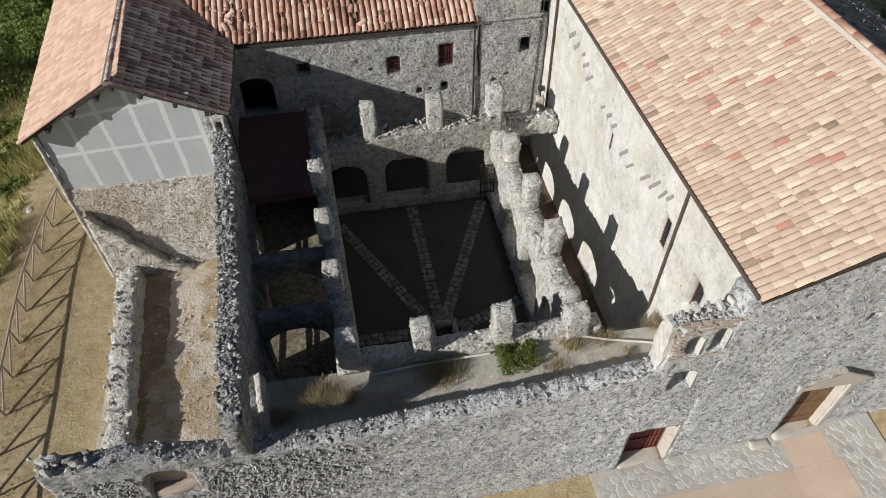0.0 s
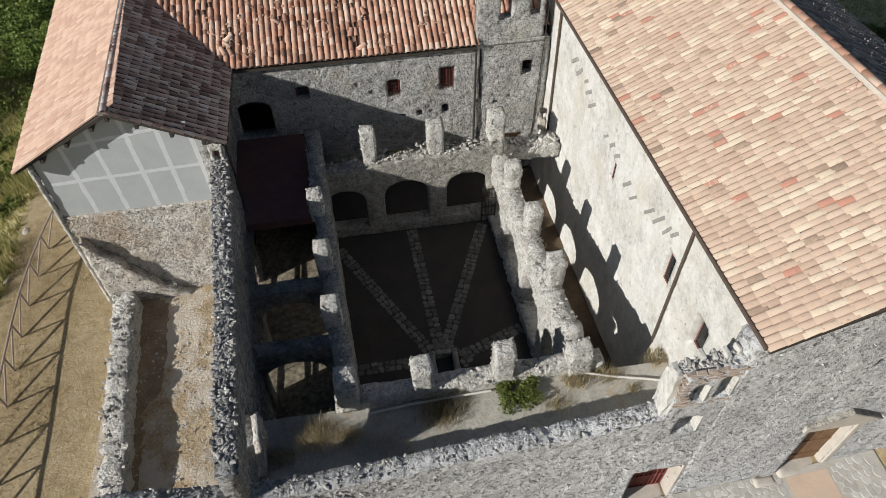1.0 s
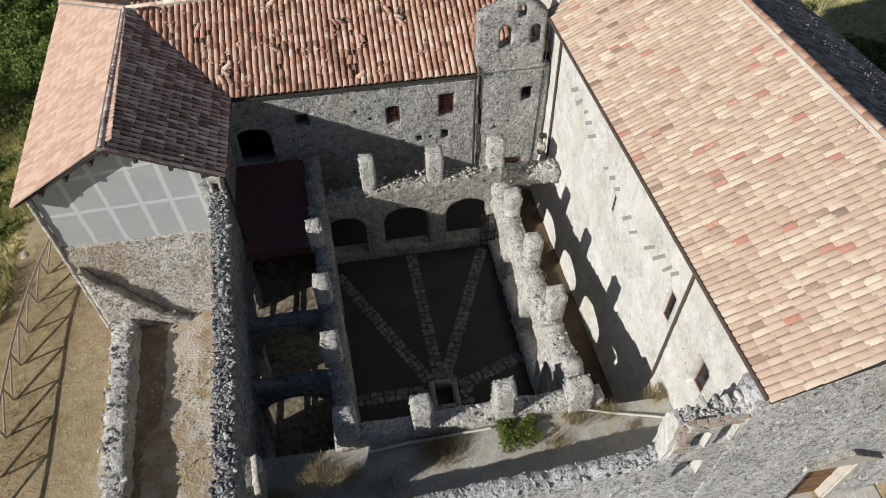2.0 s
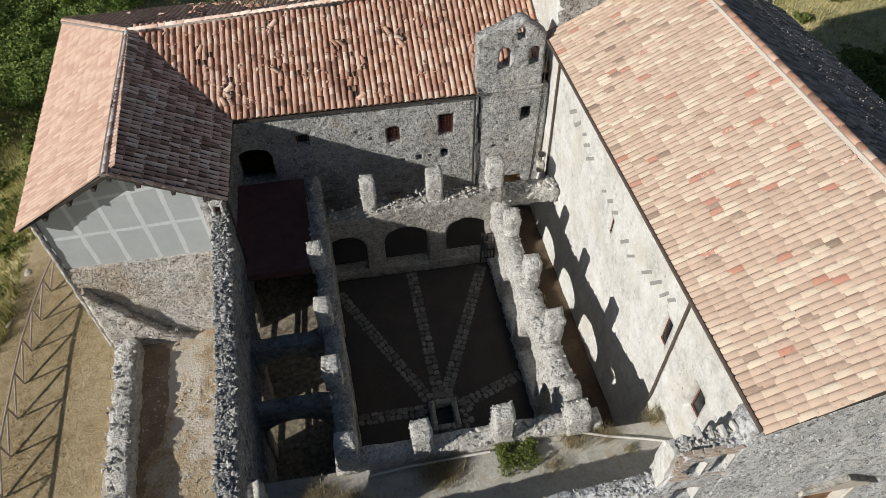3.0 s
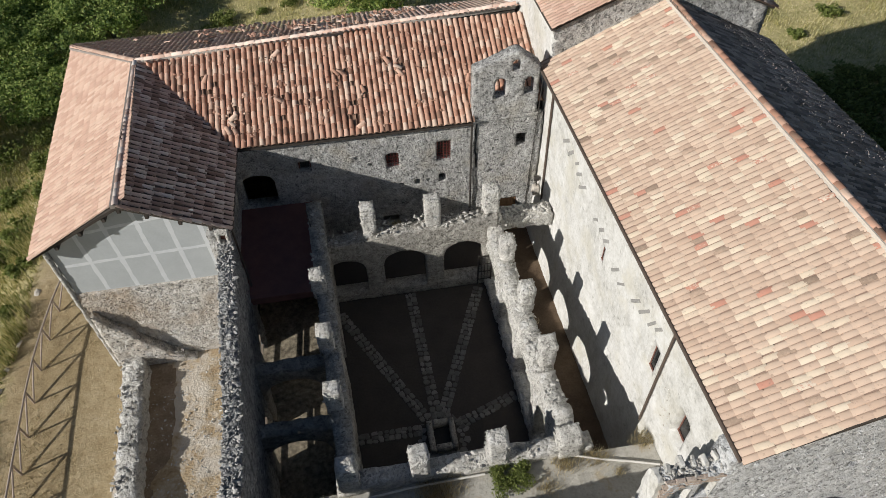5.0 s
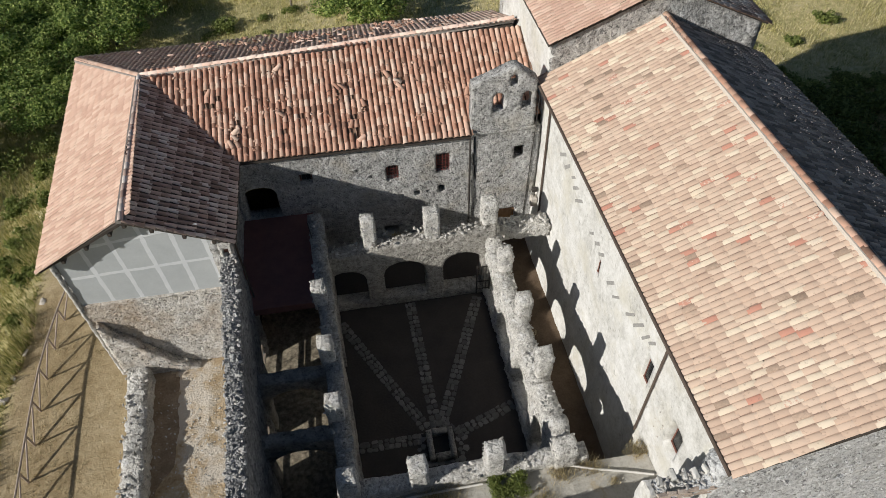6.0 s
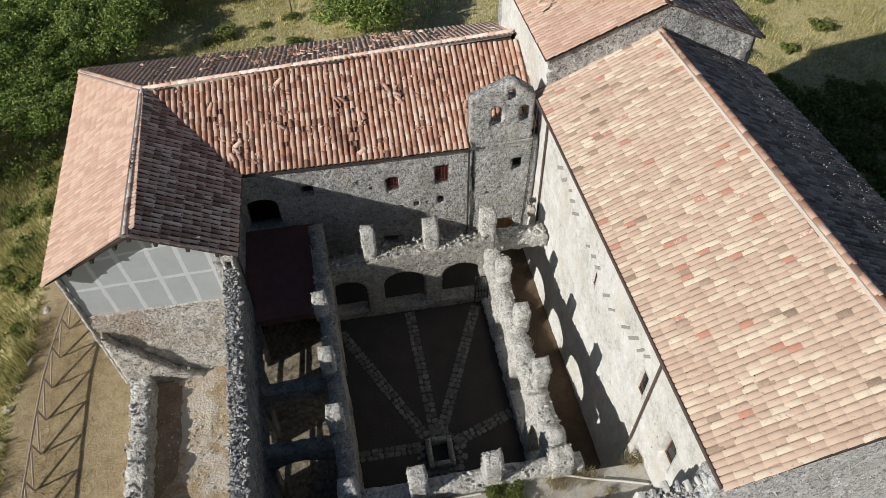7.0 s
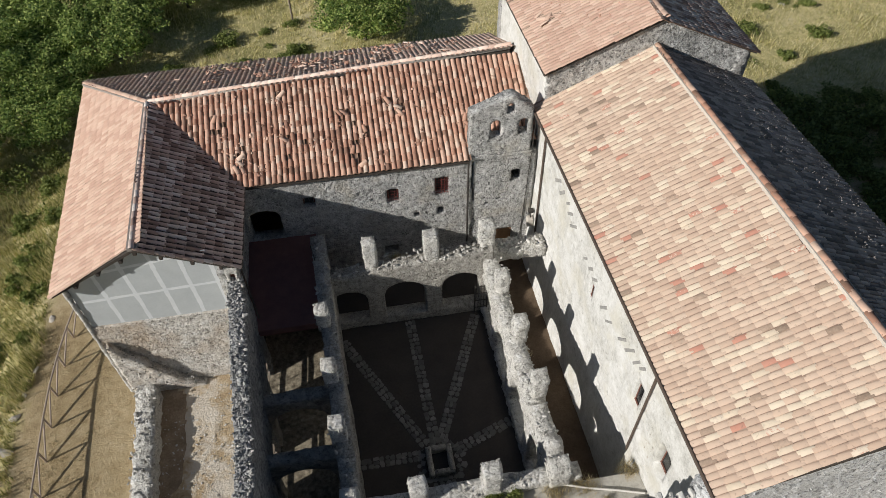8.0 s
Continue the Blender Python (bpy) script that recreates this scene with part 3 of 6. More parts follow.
# ---- the courtyard's floors ----
def slab(name, pts, z, depth, material, label, category, res=0.35, rough=0.02):
    """A floor over the four-cornered outline pts, uneven on top."""
    bm = bmesh.new()
    p = [Vector((*q, 0)) for q in pts]
    nx = max(1, math.ceil((p[1] - p[0]).length / res))
    ny = max(1, math.ceil((p[3] - p[0]).length / res))
    grid = []
    for j in range(ny + 1):
        row = []
        for i in range(nx + 1):
            s, t = i / nx, j / ny
            q = p[0] * (1 - s) * (1 - t) + p[1] * s * (1 - t) + p[2] * s * t + p[3] * (1 - s) * t
            q.z = z + noise.noise((q.x * 0.9, q.y * 0.9, z)) * rough + noise.noise((q.x * 3, q.y * 3, z)) * rough * 0.5
            row.append(bm.verts.new(q))
        grid.append(row)
    for j in range(ny):
        for i in range(nx):
            bm.faces.new((grid[j][i], grid[j][i + 1], grid[j + 1][i + 1], grid[j + 1][i]))
    r = bmesh.ops.extrude_face_region(bm, geom=bm.faces[:])
    low = [e for e in r["geom"] if isinstance(e, bmesh.types.BMVert)]
    for v in low:
        v.co.z = z - depth
    bmesh.ops.recalc_face_normals(bm, faces=bm.faces)
    return tagged(part(name, bm, material, smooth=False), label, category, kind="structure")


court_floor = slab("court_floor", [(-10.0, -16.0), (0.8, -16.0), (0.6, 0.3), (-10.0, 0.3)], 0.0, 0.9, M_COURT, "dark beaten earth floor of the cloister court, deepened by painted shade", "floor")
terrace = slab("terrace", [(-15.2, -15.9), (-9.0, -15.9), (-9.7, -4.1), (-15.4, -4.1)], -0.72, 0.5, M_DIRT, "bare pale earth terrace between two old walls", "terrace", rough=0.07)
gallery_floor = slab("gallery_floor", [(-10.0, -4.95), (-6.9, -4.95), (-7.0, 0.1), (-10.0, 0.1)], 3.28, 0.35, M_BRICKFLOOR, "dark red brick terrace floor over the gallery", "floor", rough=0.004)
walkway = slab("walkway", [(-9.2, -15.6), (3.4, -15.6), (3.3, -13.1), (-9.3, -13.1)], 3.45, 0.4, M_WALK, "weedy earth walkway on top of the south gallery", "walkway", rough=0.06)

# ---- church ----
church = thing("church", "tall whitewashed rubble church with a pale clay tile roof", "church")
CW, CE = lambda y: 3.02 - 0.022 * y, lambda y: 12.25 - 0.05 * y
wall("west_wall", (CW(-15.5), -15.5), (CW(0.5), 0.5), -0.6, -1.2, 8.5, M_CHURCH, res=0.11,
     openings=[(15.5 - 14.14, 15.5 - 13.48, 5.0, 6.28, 0.12), (15.5 - 11.85, 15.5 - 11.42, 5.45, 6.65, 0), (15.5 - 7.32, 15.5 - 7.01, 5.5, 6.3, 0)], rough=0.02, parent=church, label="lime-plastered rubble wall with patchy render")
for v in church.children[0].data.vertices:
    v.co.x -= 0.1 * max(0.0, 3.0 - v.co.z)                      # its foot is battered


def gable(x0, x1, z0, z1):
    return lambda u: z0 + (z1 - z0) * (1 - abs(2 * u / (x1 - x0) - 1))


wall("front_wall", (2.95, -16.055), (13.1, -16.05), 0.7, -1.0, lambda u: min(8.45 + u * 0.455, 8.45 + (10.15 - u) * 0.455), M_FRONT,
     openings=[(3.36, 4.72, 0.8, 3.6, 0.0), (3.6, 3.92, 6.9, 7.2, 0)], rough=0.032, res=0.09, parent=church, label="grey rubble front with a blocked doorway")
wall("east_wall", (CE(0.5) - 0.3, 0.5), (CE(-15.4) - 0.3, -15.4), -0.6, -4.6, 8.5, M_FRONT, parent=church, res=0.5)
E_S, R_S, E_N, R_N = Vector((3.22, -16.12, 8.66)), Vector((8.2, -16.12, 11.02)), Vector((2.82, 0.45, 8.66)), Vector((7.5, 0.45, 10.88))
F_S, F_N = Vector((13.18, -16.1, 8.66)), Vector((12.2, 0.45, 8.66))
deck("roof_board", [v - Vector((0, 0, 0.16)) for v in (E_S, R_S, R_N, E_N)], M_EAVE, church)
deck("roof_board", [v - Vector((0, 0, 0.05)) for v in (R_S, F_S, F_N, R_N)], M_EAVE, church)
al = (E_N - E_S).normalized()
upv = (R_S - E_S)
upv = (upv - al * upv.dot(al))
wl, rl = (E_N - E_S).length, upv.length
tiled_slope(church, "west_roof", E_S - upv.normalized() * 0.12 + Vector((0, 0, 0.0)), al, upv, wl, rl + 0.1, lambda a, u: 0 <= a <= wl and u <= rl * (1 - 0.06 * a / wl), *T_PALE, M_PANMID, pitch=0.19, course=0.375, rise=0.40, fat=1.08, taper=0.90, lift=0.25, near=lambda a, u: a + 0.5 * u, seed=3, label="pale sun-bleached clay tile roof slope")
al2 = (F_S - F_N).normalized()
up2 = (R_N - F_N) - al2 * (R_N - F_N).dot(al2)
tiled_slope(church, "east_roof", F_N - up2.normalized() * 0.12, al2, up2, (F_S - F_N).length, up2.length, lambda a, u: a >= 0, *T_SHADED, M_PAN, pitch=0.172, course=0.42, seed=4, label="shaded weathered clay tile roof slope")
ridge_caps(church, R_N + Vector((0, 0, 0.06)), R_S + Vector((0, 0, 0.06)), T_OLD[0], 5, bed=M_LIME)
# gutter, downpipes
bm = bmesh.new()
beam_bm(E_S + Vector((-0.16, 0, -0.02)), E_N + Vector((-0.16, 0, -0.02)), 0.11, 0.11, bm, 8)
part("gutter", bm, M_PIPE, church, "dark brown metal gutter")
bm = bmesh.new()
beam_bm((CW(-12.2) - 0.07, -12.2, 3.3), (CW(-12.2) - 0.07, -12.2, 8.45), 0.085, 0.085, bm, 8)
part("downpipe", bm, M_PIPE, church, "brown metal downpipe")
bm = bmesh.new()
beam_bm((CW(-1.0) - 0.07, -1.0, 2.4), (CW(-0.8) - 0.07, -0.8, 8.4), 0.10, 0.10, bm, 8)
part("downpipe", bm, M_PIPE, church, "brown metal downpipe")

# choir behind the nave, higher
choir = thing("choir", "higher square choir of grey rubble with a tiled gable roof", "church")
X0, X1, XM = 3.15, 11.75, 7.55
wall("south_wall", (X0, 0.5), (X1, 0.5), 0.6, -1.0, lambda u: 10.15 + 1.95 * (1 - abs(2 * u / (X1 - X0) - 1)), M_STONE, parent=choir)
wall("west_wall", (X0, 0.5), (X0 - 0.3, 7.7), -0.6, -1.0, 10.1, M_CHURCH, parent=choir, rough=0.02, res=0.3)
wall("east_wall", (X1, 0.5), (X1, 7.7), 0.6, -5.0, 10.1, M_STONE, parent=choir, res=0.4)
wall("north_wall", (X0 - 0.3, 7.7), (X1, 7.7), -0.6, -5.0, lambda u: 10.1 + 1.9 * (1 - abs(2 * u / (X1 - X0 + .3) - 1)), M_STONE, parent=choir, res=0.4)
a, b, c, d = Vector((X0 - 0.15, 0.4, 10.2)), Vector((XM, 0.4, 12.15)), Vector((XM - 0.15, 7.9, 12.15)), Vector((X0 - 0.33, 7.9, 10.2))
e, f = Vector((X1 + 0.2, 0.4, 10.2)), Vector((X1 + 0.2, 7.9, 10.2))
deck("roof_board", [a, b, c, d], M_EAVE, choir)
deck("roof_board", [b, e, f, c], M_EAVE, choir)
tiled_slope(choir, "west_roof", a, d - a, b - a, (d - a).length, (b - a).length, lambda s, u: True, *T_NEW, M_PANPALE, pitch=0.18, rise=0.4, fat=1.05, seed=6, mess=0.10, label="orange clay tile roof slope with loose tiles")
tiled_slope(choir, "east_roof", f, e - f, c - f, (e - f).length, (c - f).length, lambda s, u: True, *T_SHADESIDE, M_PAN, pitch=0.2, seed=7, label="weathered clay tile slope on the shaded side")
ridge_caps(choir, c + Vector((0, 0, 0.05)), b + Vector((0, 0, 0.05)), T_NEW[0], 8, bed=M_LIME)

# ---- north wing ----
north_wing = thing("north_wing", "two-storey grey rubble wing with an old clay tile roof", "house")
holes = [(-9.70, -8.32, 3.30, 4.66, 0.42), (-7.28, -6.72, 4.96, 5.54, 0), (-3.64, -3.10, 4.62, 5.38, 0.06), (-1.51, -0.89, 4.72, 5.77, 0), (1.88, 2.34, 5.04, 5.72, 0),
         (-3.98, -3.29, 1.27, 1.84, 0), (1.37, 2.17, 0.02, 2.03, 0), (-3.15, -2.95, 3.55, 3.72, 0), (-2.46, -2.24, 3.55, 3.82, 0), (-1.95, -1.82, 3.66, 3.80, 0), (-1.42, -1.12, 3.55, 3.95, 0.05), (-5.3, -5.05, 3.2, 3.4, 0), (-4.36, -4.24, 4.9, 5.02, 0), (0.12, 0.20, 5.6, 6.45, 0), (0.08, 0.16, 4.9, 5.6, 0), (0.13, 0.23, 4.1, 4.9, 0), (0.75, 0.95, 3.75, 3.9, 0), (1.3, 1.5, 4.0, 4.12, 0), (-4.9, -4.78, 5.3, 5.4, 0)]
wall("south_wall", (-10.2, 0), (2.95, 0), 0.6, 0.0, 6.62, M_STONE, openings=[(h[0] + 10.2, h[1] + 10.2, *h[2:]) for h in holes], rough=0.028, res=0.10, parent=north_wing, label="grey rubble wall, rough and pitted")
ridge_w, ridge_e = Vector((-13.1, 3.85, 8.42)), Vector((2.75, 4.9, 8.72))
eave_w, eave_e = Vector((-9.58, -0.18, 6.74)), Vector((0.02, -0.18, 6.74))
wall("north_wall", (-16.8, 8.7), (2.8, 9.1), -0.6, -5.0, 6.5, M_STONE, parent=north_wing, res=0.6)
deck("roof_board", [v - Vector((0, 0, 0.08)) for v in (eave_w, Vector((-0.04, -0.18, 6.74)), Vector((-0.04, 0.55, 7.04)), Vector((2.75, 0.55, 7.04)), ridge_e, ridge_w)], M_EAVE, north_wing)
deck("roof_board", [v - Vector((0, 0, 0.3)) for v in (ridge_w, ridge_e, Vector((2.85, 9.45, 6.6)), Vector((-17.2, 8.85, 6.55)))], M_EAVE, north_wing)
nal = Vector((1, 0, 0))
nup = Vector((0, 4.5, 1.83))
tiled_slope(north_wing, "south_roof", (-14.0, -0.26, 6.75), nal, nup, 16.8, nup.length + 0.4,
            lambda s, u: (s > 4.35 - 0.76 * u) and (s < 13.95 or u > 0.6) and u < 4.45 + 0.035 * s, *T_OLD, M_PAN, pitch=0.234, course=0.31, near=lambda s, u: u + abs(s - 9) * 0.1, seed=9, mess=0.22, label="old sagging clay tile roof slope with slipped tiles")
nup2 = Vector((0, -5.0, 2.05))
tiled_slope(north_wing, "north_roof", (2.85, 9.5, 6.62), (-1, -0.03, 0), nup2, 20.0, 6.2, lambda s, u: s < 20.0 - 0.76 * u and 9.5 - 0.03 * s - 0.925 * u > 4.75 - 0.0656 * s, *T_BRIGHT, M_PANBRIGHT, pitch=0.234, course=0.31, rise=0.4, fat=0.88, sag=lambda s, u: (0.22 - 0.52 * s / 16) * u / 5.0, seed=10, mess=0.30, label="old clay tile roof slope, partly fallen in")
ridge_caps(north_wing, ridge_w + Vector((0, 0, 0.07)), ridge_e + Vector((0, 0, 0.07)), T_BRIGHT[0], 11, r=0.105, bed=M_LIME)

bell_gable = thing("bell_gable", "small rubble bell gable with three arched openings", "bell gable")
wall("wall", (-0.02, -0.02), (2.62, -0.02), 0.5, 6.63, lambda u: min(8.95 + 0.42 * u, 9.66, 9.66 - 0.8 * (u - 1.75)) if u < 2.62 else 8.95, M_STONE,
     openings=[(0.86, 1.33, 7.6, 8.35, 0.18), (2.04, 2.46, 7.68, 8.32, 0.16), (1.52, 1.84, 8.8, 9.18, 0.12)], res=0.12, parent=bell_gable)
bm = box_bm(-0.02, 2.7, -0.10, -0.03, 6.62, 6.78, bevel=0.02)
part("string_course", bm, M_STONE, bell_gable)

# ---- west wing ----
west_wing = thing("west_wing", "rubble wing with grey board gable and clay tile roof", "house")
gable_z = lambda x: 8.22 - 0.515 * abs(x + 12.72)
wall("south_wall", (-15.85, -4.12), (-9.75, -4.12), 0.5, -1.0, 3.93, M_BASE, parent=west_wing, rough=0.04, res=0.10, label="rough rubble base wall")
wall("board_wall", (-15.75, -4.08), (-9.85, -4.08), 0.3, 3.94, lambda u: 8.18 - 0.515 * abs(u - 3.03), M_BOARD, parent=west_wing, rough=0.0, res=0.4, label="flat grey cement board gable").data.polygons.foreach_set("use_smooth", [False] * len(west_wing.children[-1].data.polygons))
wall("west_wall", (-15.86, -4.02), (-16.7, 8.7), -0.5, -4.6, 6.45, M_STONE, parent=west_wing, res=0.3)
wall("east_wall", (-9.95, 0.0), (-9.95, -4.45), -0.4, 0.0, 6.5, M_STONE, parent=west_wing, rough=0.03)
rs, rn = Vector((-12.72, -4.5, 8.34)), ridge_w
we_s, we_n = Vector((-16.15, -4.5, 6.5)), Vector((-17.2, 8.8, 6.5))
ee_s, ee_n = Vector((-9.5, -4.5, 6.74)), Vector((-9.5, -0.1, 6.74))
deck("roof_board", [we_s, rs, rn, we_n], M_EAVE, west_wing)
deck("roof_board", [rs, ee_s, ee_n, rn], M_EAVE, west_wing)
wal = (we_s - we_n).normalized()
wup = (rs - we_s) - wal * (rs - we_s).dot(wal)
W_L = (we_s - we_n).length
tiled_slope(west_wing, "west_roof", we_n - wup.normalized() * 0.1, wal, wup, W_L, wup.length + 0.1, lambda s, u: s < W_L - 0.02 and s > 1.22 * u, *T_NEW, M_PANPALE, pitch=0.19, rise=0.38, fat=1.06, taper=0.88, lift=0.3, near=lambda s, u: -s, seed=12, label="even new orange clay tile slope")
eal = (ee_n - ee_s).normalized()
eup = (rs - ee_s) - eal * (rs - ee_s).dot(eal)
E_L = eup.length
tiled_slope(west_wing, "east_roof", ee_s - eup.normalized() * 0.1, eal, eup, 9.4, 1.16 * eup.length, lambda s, u: s < 4.35 + 1.12 * u and u < (1 + 0.0143 * s) * E_L, *T_SHADESIDE, M_PANGAP, pitch=0.235, course=0.33, fat=0.92, rise=0.85, taper=0.62, lift=5.0, near=lambda s, u: s, seed=13, label="weathered clay tile slope on the shaded side")
ridge_caps(west_wing, rn + Vector((0, 0, 0.05)), rs + Vector((0, 0, 0.05)), T_SHADESIDE[0], 14, r=0.11, bed=M_RIDGE)
ridge_caps(west_wing, we_n + Vector((0, 0, 0.06)), rn + Vector((0, 0, 0.06)), T_NEW[0], 15, bed=M_RIDGE)

# ---- cloister ----
north_arcade = thing("cloister_arcade", "ruined rubble arcade of three low arches, pillar stumps on top", "arcade", group="cloister arcades")
j1 = jag(1, 0.07)
north_top = lambda u: 3.55 + 0.055 * u + 0.12 * step(u, 1.5, 3.0) + j1(u)
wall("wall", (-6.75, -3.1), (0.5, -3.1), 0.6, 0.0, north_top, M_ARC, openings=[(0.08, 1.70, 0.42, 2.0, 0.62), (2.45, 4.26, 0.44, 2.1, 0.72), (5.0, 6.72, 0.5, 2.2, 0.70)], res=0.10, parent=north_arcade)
block("pillar", -4.99, -4.42, -2.88, -2.32, 3.3, 5.22, M_RUIN, north_arcade)
block("pillar", -2.46, -1.82, -2.98, -2.38, 3.3, 5.26, M_RUIN, north_arcade)
block("pillar", -0.04, 0.62, -2.78, -2.15, 3.3, 5.28, M_RUIN, north_arcade)

west_arcade = thing("cloister_arcade", "rubble arcade along the west gallery, pillar stumps on top", "arcade", group="cloister arcades")
j2 = jag(2, 0.05)
# Darker stone than its pillars: the wall's shade is put into the colour.
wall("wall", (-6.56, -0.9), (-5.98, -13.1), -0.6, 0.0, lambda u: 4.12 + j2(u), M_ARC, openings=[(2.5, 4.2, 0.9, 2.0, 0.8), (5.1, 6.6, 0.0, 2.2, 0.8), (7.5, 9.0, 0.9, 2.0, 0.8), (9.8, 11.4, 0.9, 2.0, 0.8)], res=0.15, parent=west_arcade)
for x, y, w in ((-7.06, -5.32, 0.52), (-6.95, -7.80, 0.54), (-6.82, -10.09, 0.56)):
    block("pillar", x, x + w, y - w, y, 3.9, 5.12, M_RUIN, west_arcade)

east_arcade = thing("cloister_arcade", "broken rubble arcade along the east gallery, jagged top", "arcade", group="cloister arcades")
j3 = jag(3, 0.13)
east_top = lambda u: 4.2 - 0.40 * step(u, 0.8, 3.4) - 0.38 * step(u, 3.4, 6.5) + 0.35 * step(u, 8.9, 10.4) + j3(u)
wall("wall", (0.85, -12.9), (0.68, -2.4), 0.62, -1.0, east_top, M_RUIN, openings=[(1.15, 2.1, 0.45, 2.45, 0.5), (2.75, 4.85, 0.45, 1.85, 0.85), (5.35, 7.4, 0.45, 1.7, 0.85), (7.95, 10.1, 0.3, 1.55, 0.82)], res=0.09, rough=0.085, rough_scale=2.2, parent=east_arcade)
for x, y, z in ((0.24, -4.85, 4.42), (0.40, -7.25, 4.46), (0.36, -10.05, 5.0)):
    block("pillar", x, x + 0.56, y, y + 0.58, 3.2, z, M_RUIN, east_arcade, rough=0.06)

south_arcade = thing("cloister_arcade", "low rubble arcade wall beneath the walkway, pillar stumps on top", "arcade", group="cloister arcades")
j4 = jag(4, 0.06)
wall("wall", (-6.7, -13.2), (1.3, -13.1), 0.55, 0.0, lambda u: 3.85 + j4(u), M_RUIN, openings=[(0.9, 2.3, 0.9, 2.0, 0.8), (3.2, 4.8, 0.9, 2.0, 0.8), (5.5, 7.0, 0.9, 2.0, 0.8)], res=0.15, parent=south_arcade)
block("pillar", -6.60, -5.98, -13.25, -12.67, 3.5, 5.15, M_RUIN, south_arcade)
block("pillar", -4.45, -3.86, -13.2, -12.61, 3.5, 5.05, M_RUIN, south_arcade)
block("pillar", -2.07, -1.45, -13.15, -12.56, 3.5, 5.08, M_RUIN, south_arcade)
block("pillar", 0.15, 0.9, -13.2, -12.5, 3.5, 4.5, M_RUIN, south_arcade)

# transverse arches across the west gallery
for y in (-8.15, -10.55):
    arch = thing("gallery_arch", "rubble arch spanning the dark west gallery", "arch", group="arches across the gallery")
    xa, xb = -9.75 + 0.06 * (-4 - y) + 0.1, -7.0 + 0.055 * (-5.3 - y)
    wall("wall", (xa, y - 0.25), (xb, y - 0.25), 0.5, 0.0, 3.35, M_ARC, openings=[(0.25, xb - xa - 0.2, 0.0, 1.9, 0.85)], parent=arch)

# ---- outer walls ----
west_wall = thing("boundary_wall", "high rubble wall with a crumbling stone top", "wall")
j5 = jag(5, 0.10)
west_top_z = lambda u: 6.1 + 0.4 * step(u, 6.0, 10.5) + j5(u)
wall("wall", (-9.56, -4.25), (-8.71, -16.02), -0.5, -1.0, west_top_z, M_SHADEWALL, openings=[(0.75, 2.1, -0.7, 1.7, 0.35), (4.5, 6.1, -0.7, 1.7, 0.35), (9.3, 10.95, 3.5, 5.0, 0.3)], res=0.11, rough=0.04, parent=west_wall)
front_wall = thing("boundary_wall", "long grey rubble front wall, uneven along the top", "wall")
j6 = jag(6, 0.07)
front_top_z = lambda u: 5.55 - 0.62 * step(u, 1.5, 5.6) + 0.055 * max(0.0, u - 5.6) + j6(u) + 0.2 * step(u, 8.4, 11.4) + 0.25 * step(u, 13, 15) + 1.75 * step(u, 15.02, 15.2) + 0.2 * step(u, 15.4, 16.5)
rw = random.Random(404)
putlogs = [(-5.97, 4.72), (-5.55, 4.25), (-7.43, 4.6), (-7.03, 4.05), (-6.55, 4.35), (-4.4, 4.1), (-3.1, 4.5), (-1.9, 3.7), (-0.6, 4.4), (0.4, 3.6), (-2.4, 2.9), (-5.0, 3.2), (0.9, 4.9), (-8.3, 4.3), (-9.4, 4.5), (-12.6, 4.2), (1.0, 3.0), (-0.9, 2.7)]
wall("wall", (-13.6, -16.05), (3.06, -16.05), 0.5, -1.2, front_top_z, M_FRONT,
     openings=[(2.1, 3.25, 3.5, 4.45, 0.45), (13.6 + 1.35, 13.6 + 2.85, 0.30, 2.7, 0.0), (13.6 + 1.85, 13.6 + 2.5, 4.9, 5.65, 0.12), (13.6 + 1.85, 13.6 + 2.25, 6.5, 7.15, 0.18), (13.6 + 2.5, 13.6 + 2.88, 6.6, 7.35, 0.17)] + [(13.6 + x, 13.6 + x + rw.uniform(0.09, 0.17), z, z + rw.uniform(0.06, 0.10), 0) for x, z in putlogs], res=0.09, rough=0.036, parent=front_wall)
ret_wall = thing("retaining_wall", "low thick rubble retaining wall with a worn pale top", "wall")
j7 = jag(7, 0.10)
wall("wall", (-14.55, -4.4), (-13.6, -15.9), -0.82, -1.4, lambda u: 0.0 + j7(u), M_RUIN, rough=0.12, parent=ret_wall)

# ---- loose and bedded stones ----
def stone_meshes(material, seed, count=8):
    rnd = random.Random(seed)
    out = []
    for _ in range(count):
        me = bpy.data.meshes.new("stone")
        sx, sy, sz = rnd.uniform(0.7, 1.7), rnd.uniform(0.55, 1.0), rnd.uniform(0.35, 0.8)
        me.from_pydata([(v.x * sx * k, v.y * sy * k, v.z * sz * k) for v, k in ((v, rnd.uniform(0.55, 1.3)) for v in ICO_V)], [], ICO_F)
        me.materials.append(material)
        out.append(me)
    return out


def stone_pieces(parent, places, meshes, seed):
    rnd = random.Random(seed)
    for p, size in places:
        ob = new("stone", rnd.choice(meshes))
        ob.matrix_world = Matrix.LocRotScale(Vector(p), Euler((rnd.uniform(-0.5, 0.5), rnd.uniform(-0.5, 0.5), rnd.uniform(0, 6.3))), Vector((size, size, size)))
        ob.parent = parent


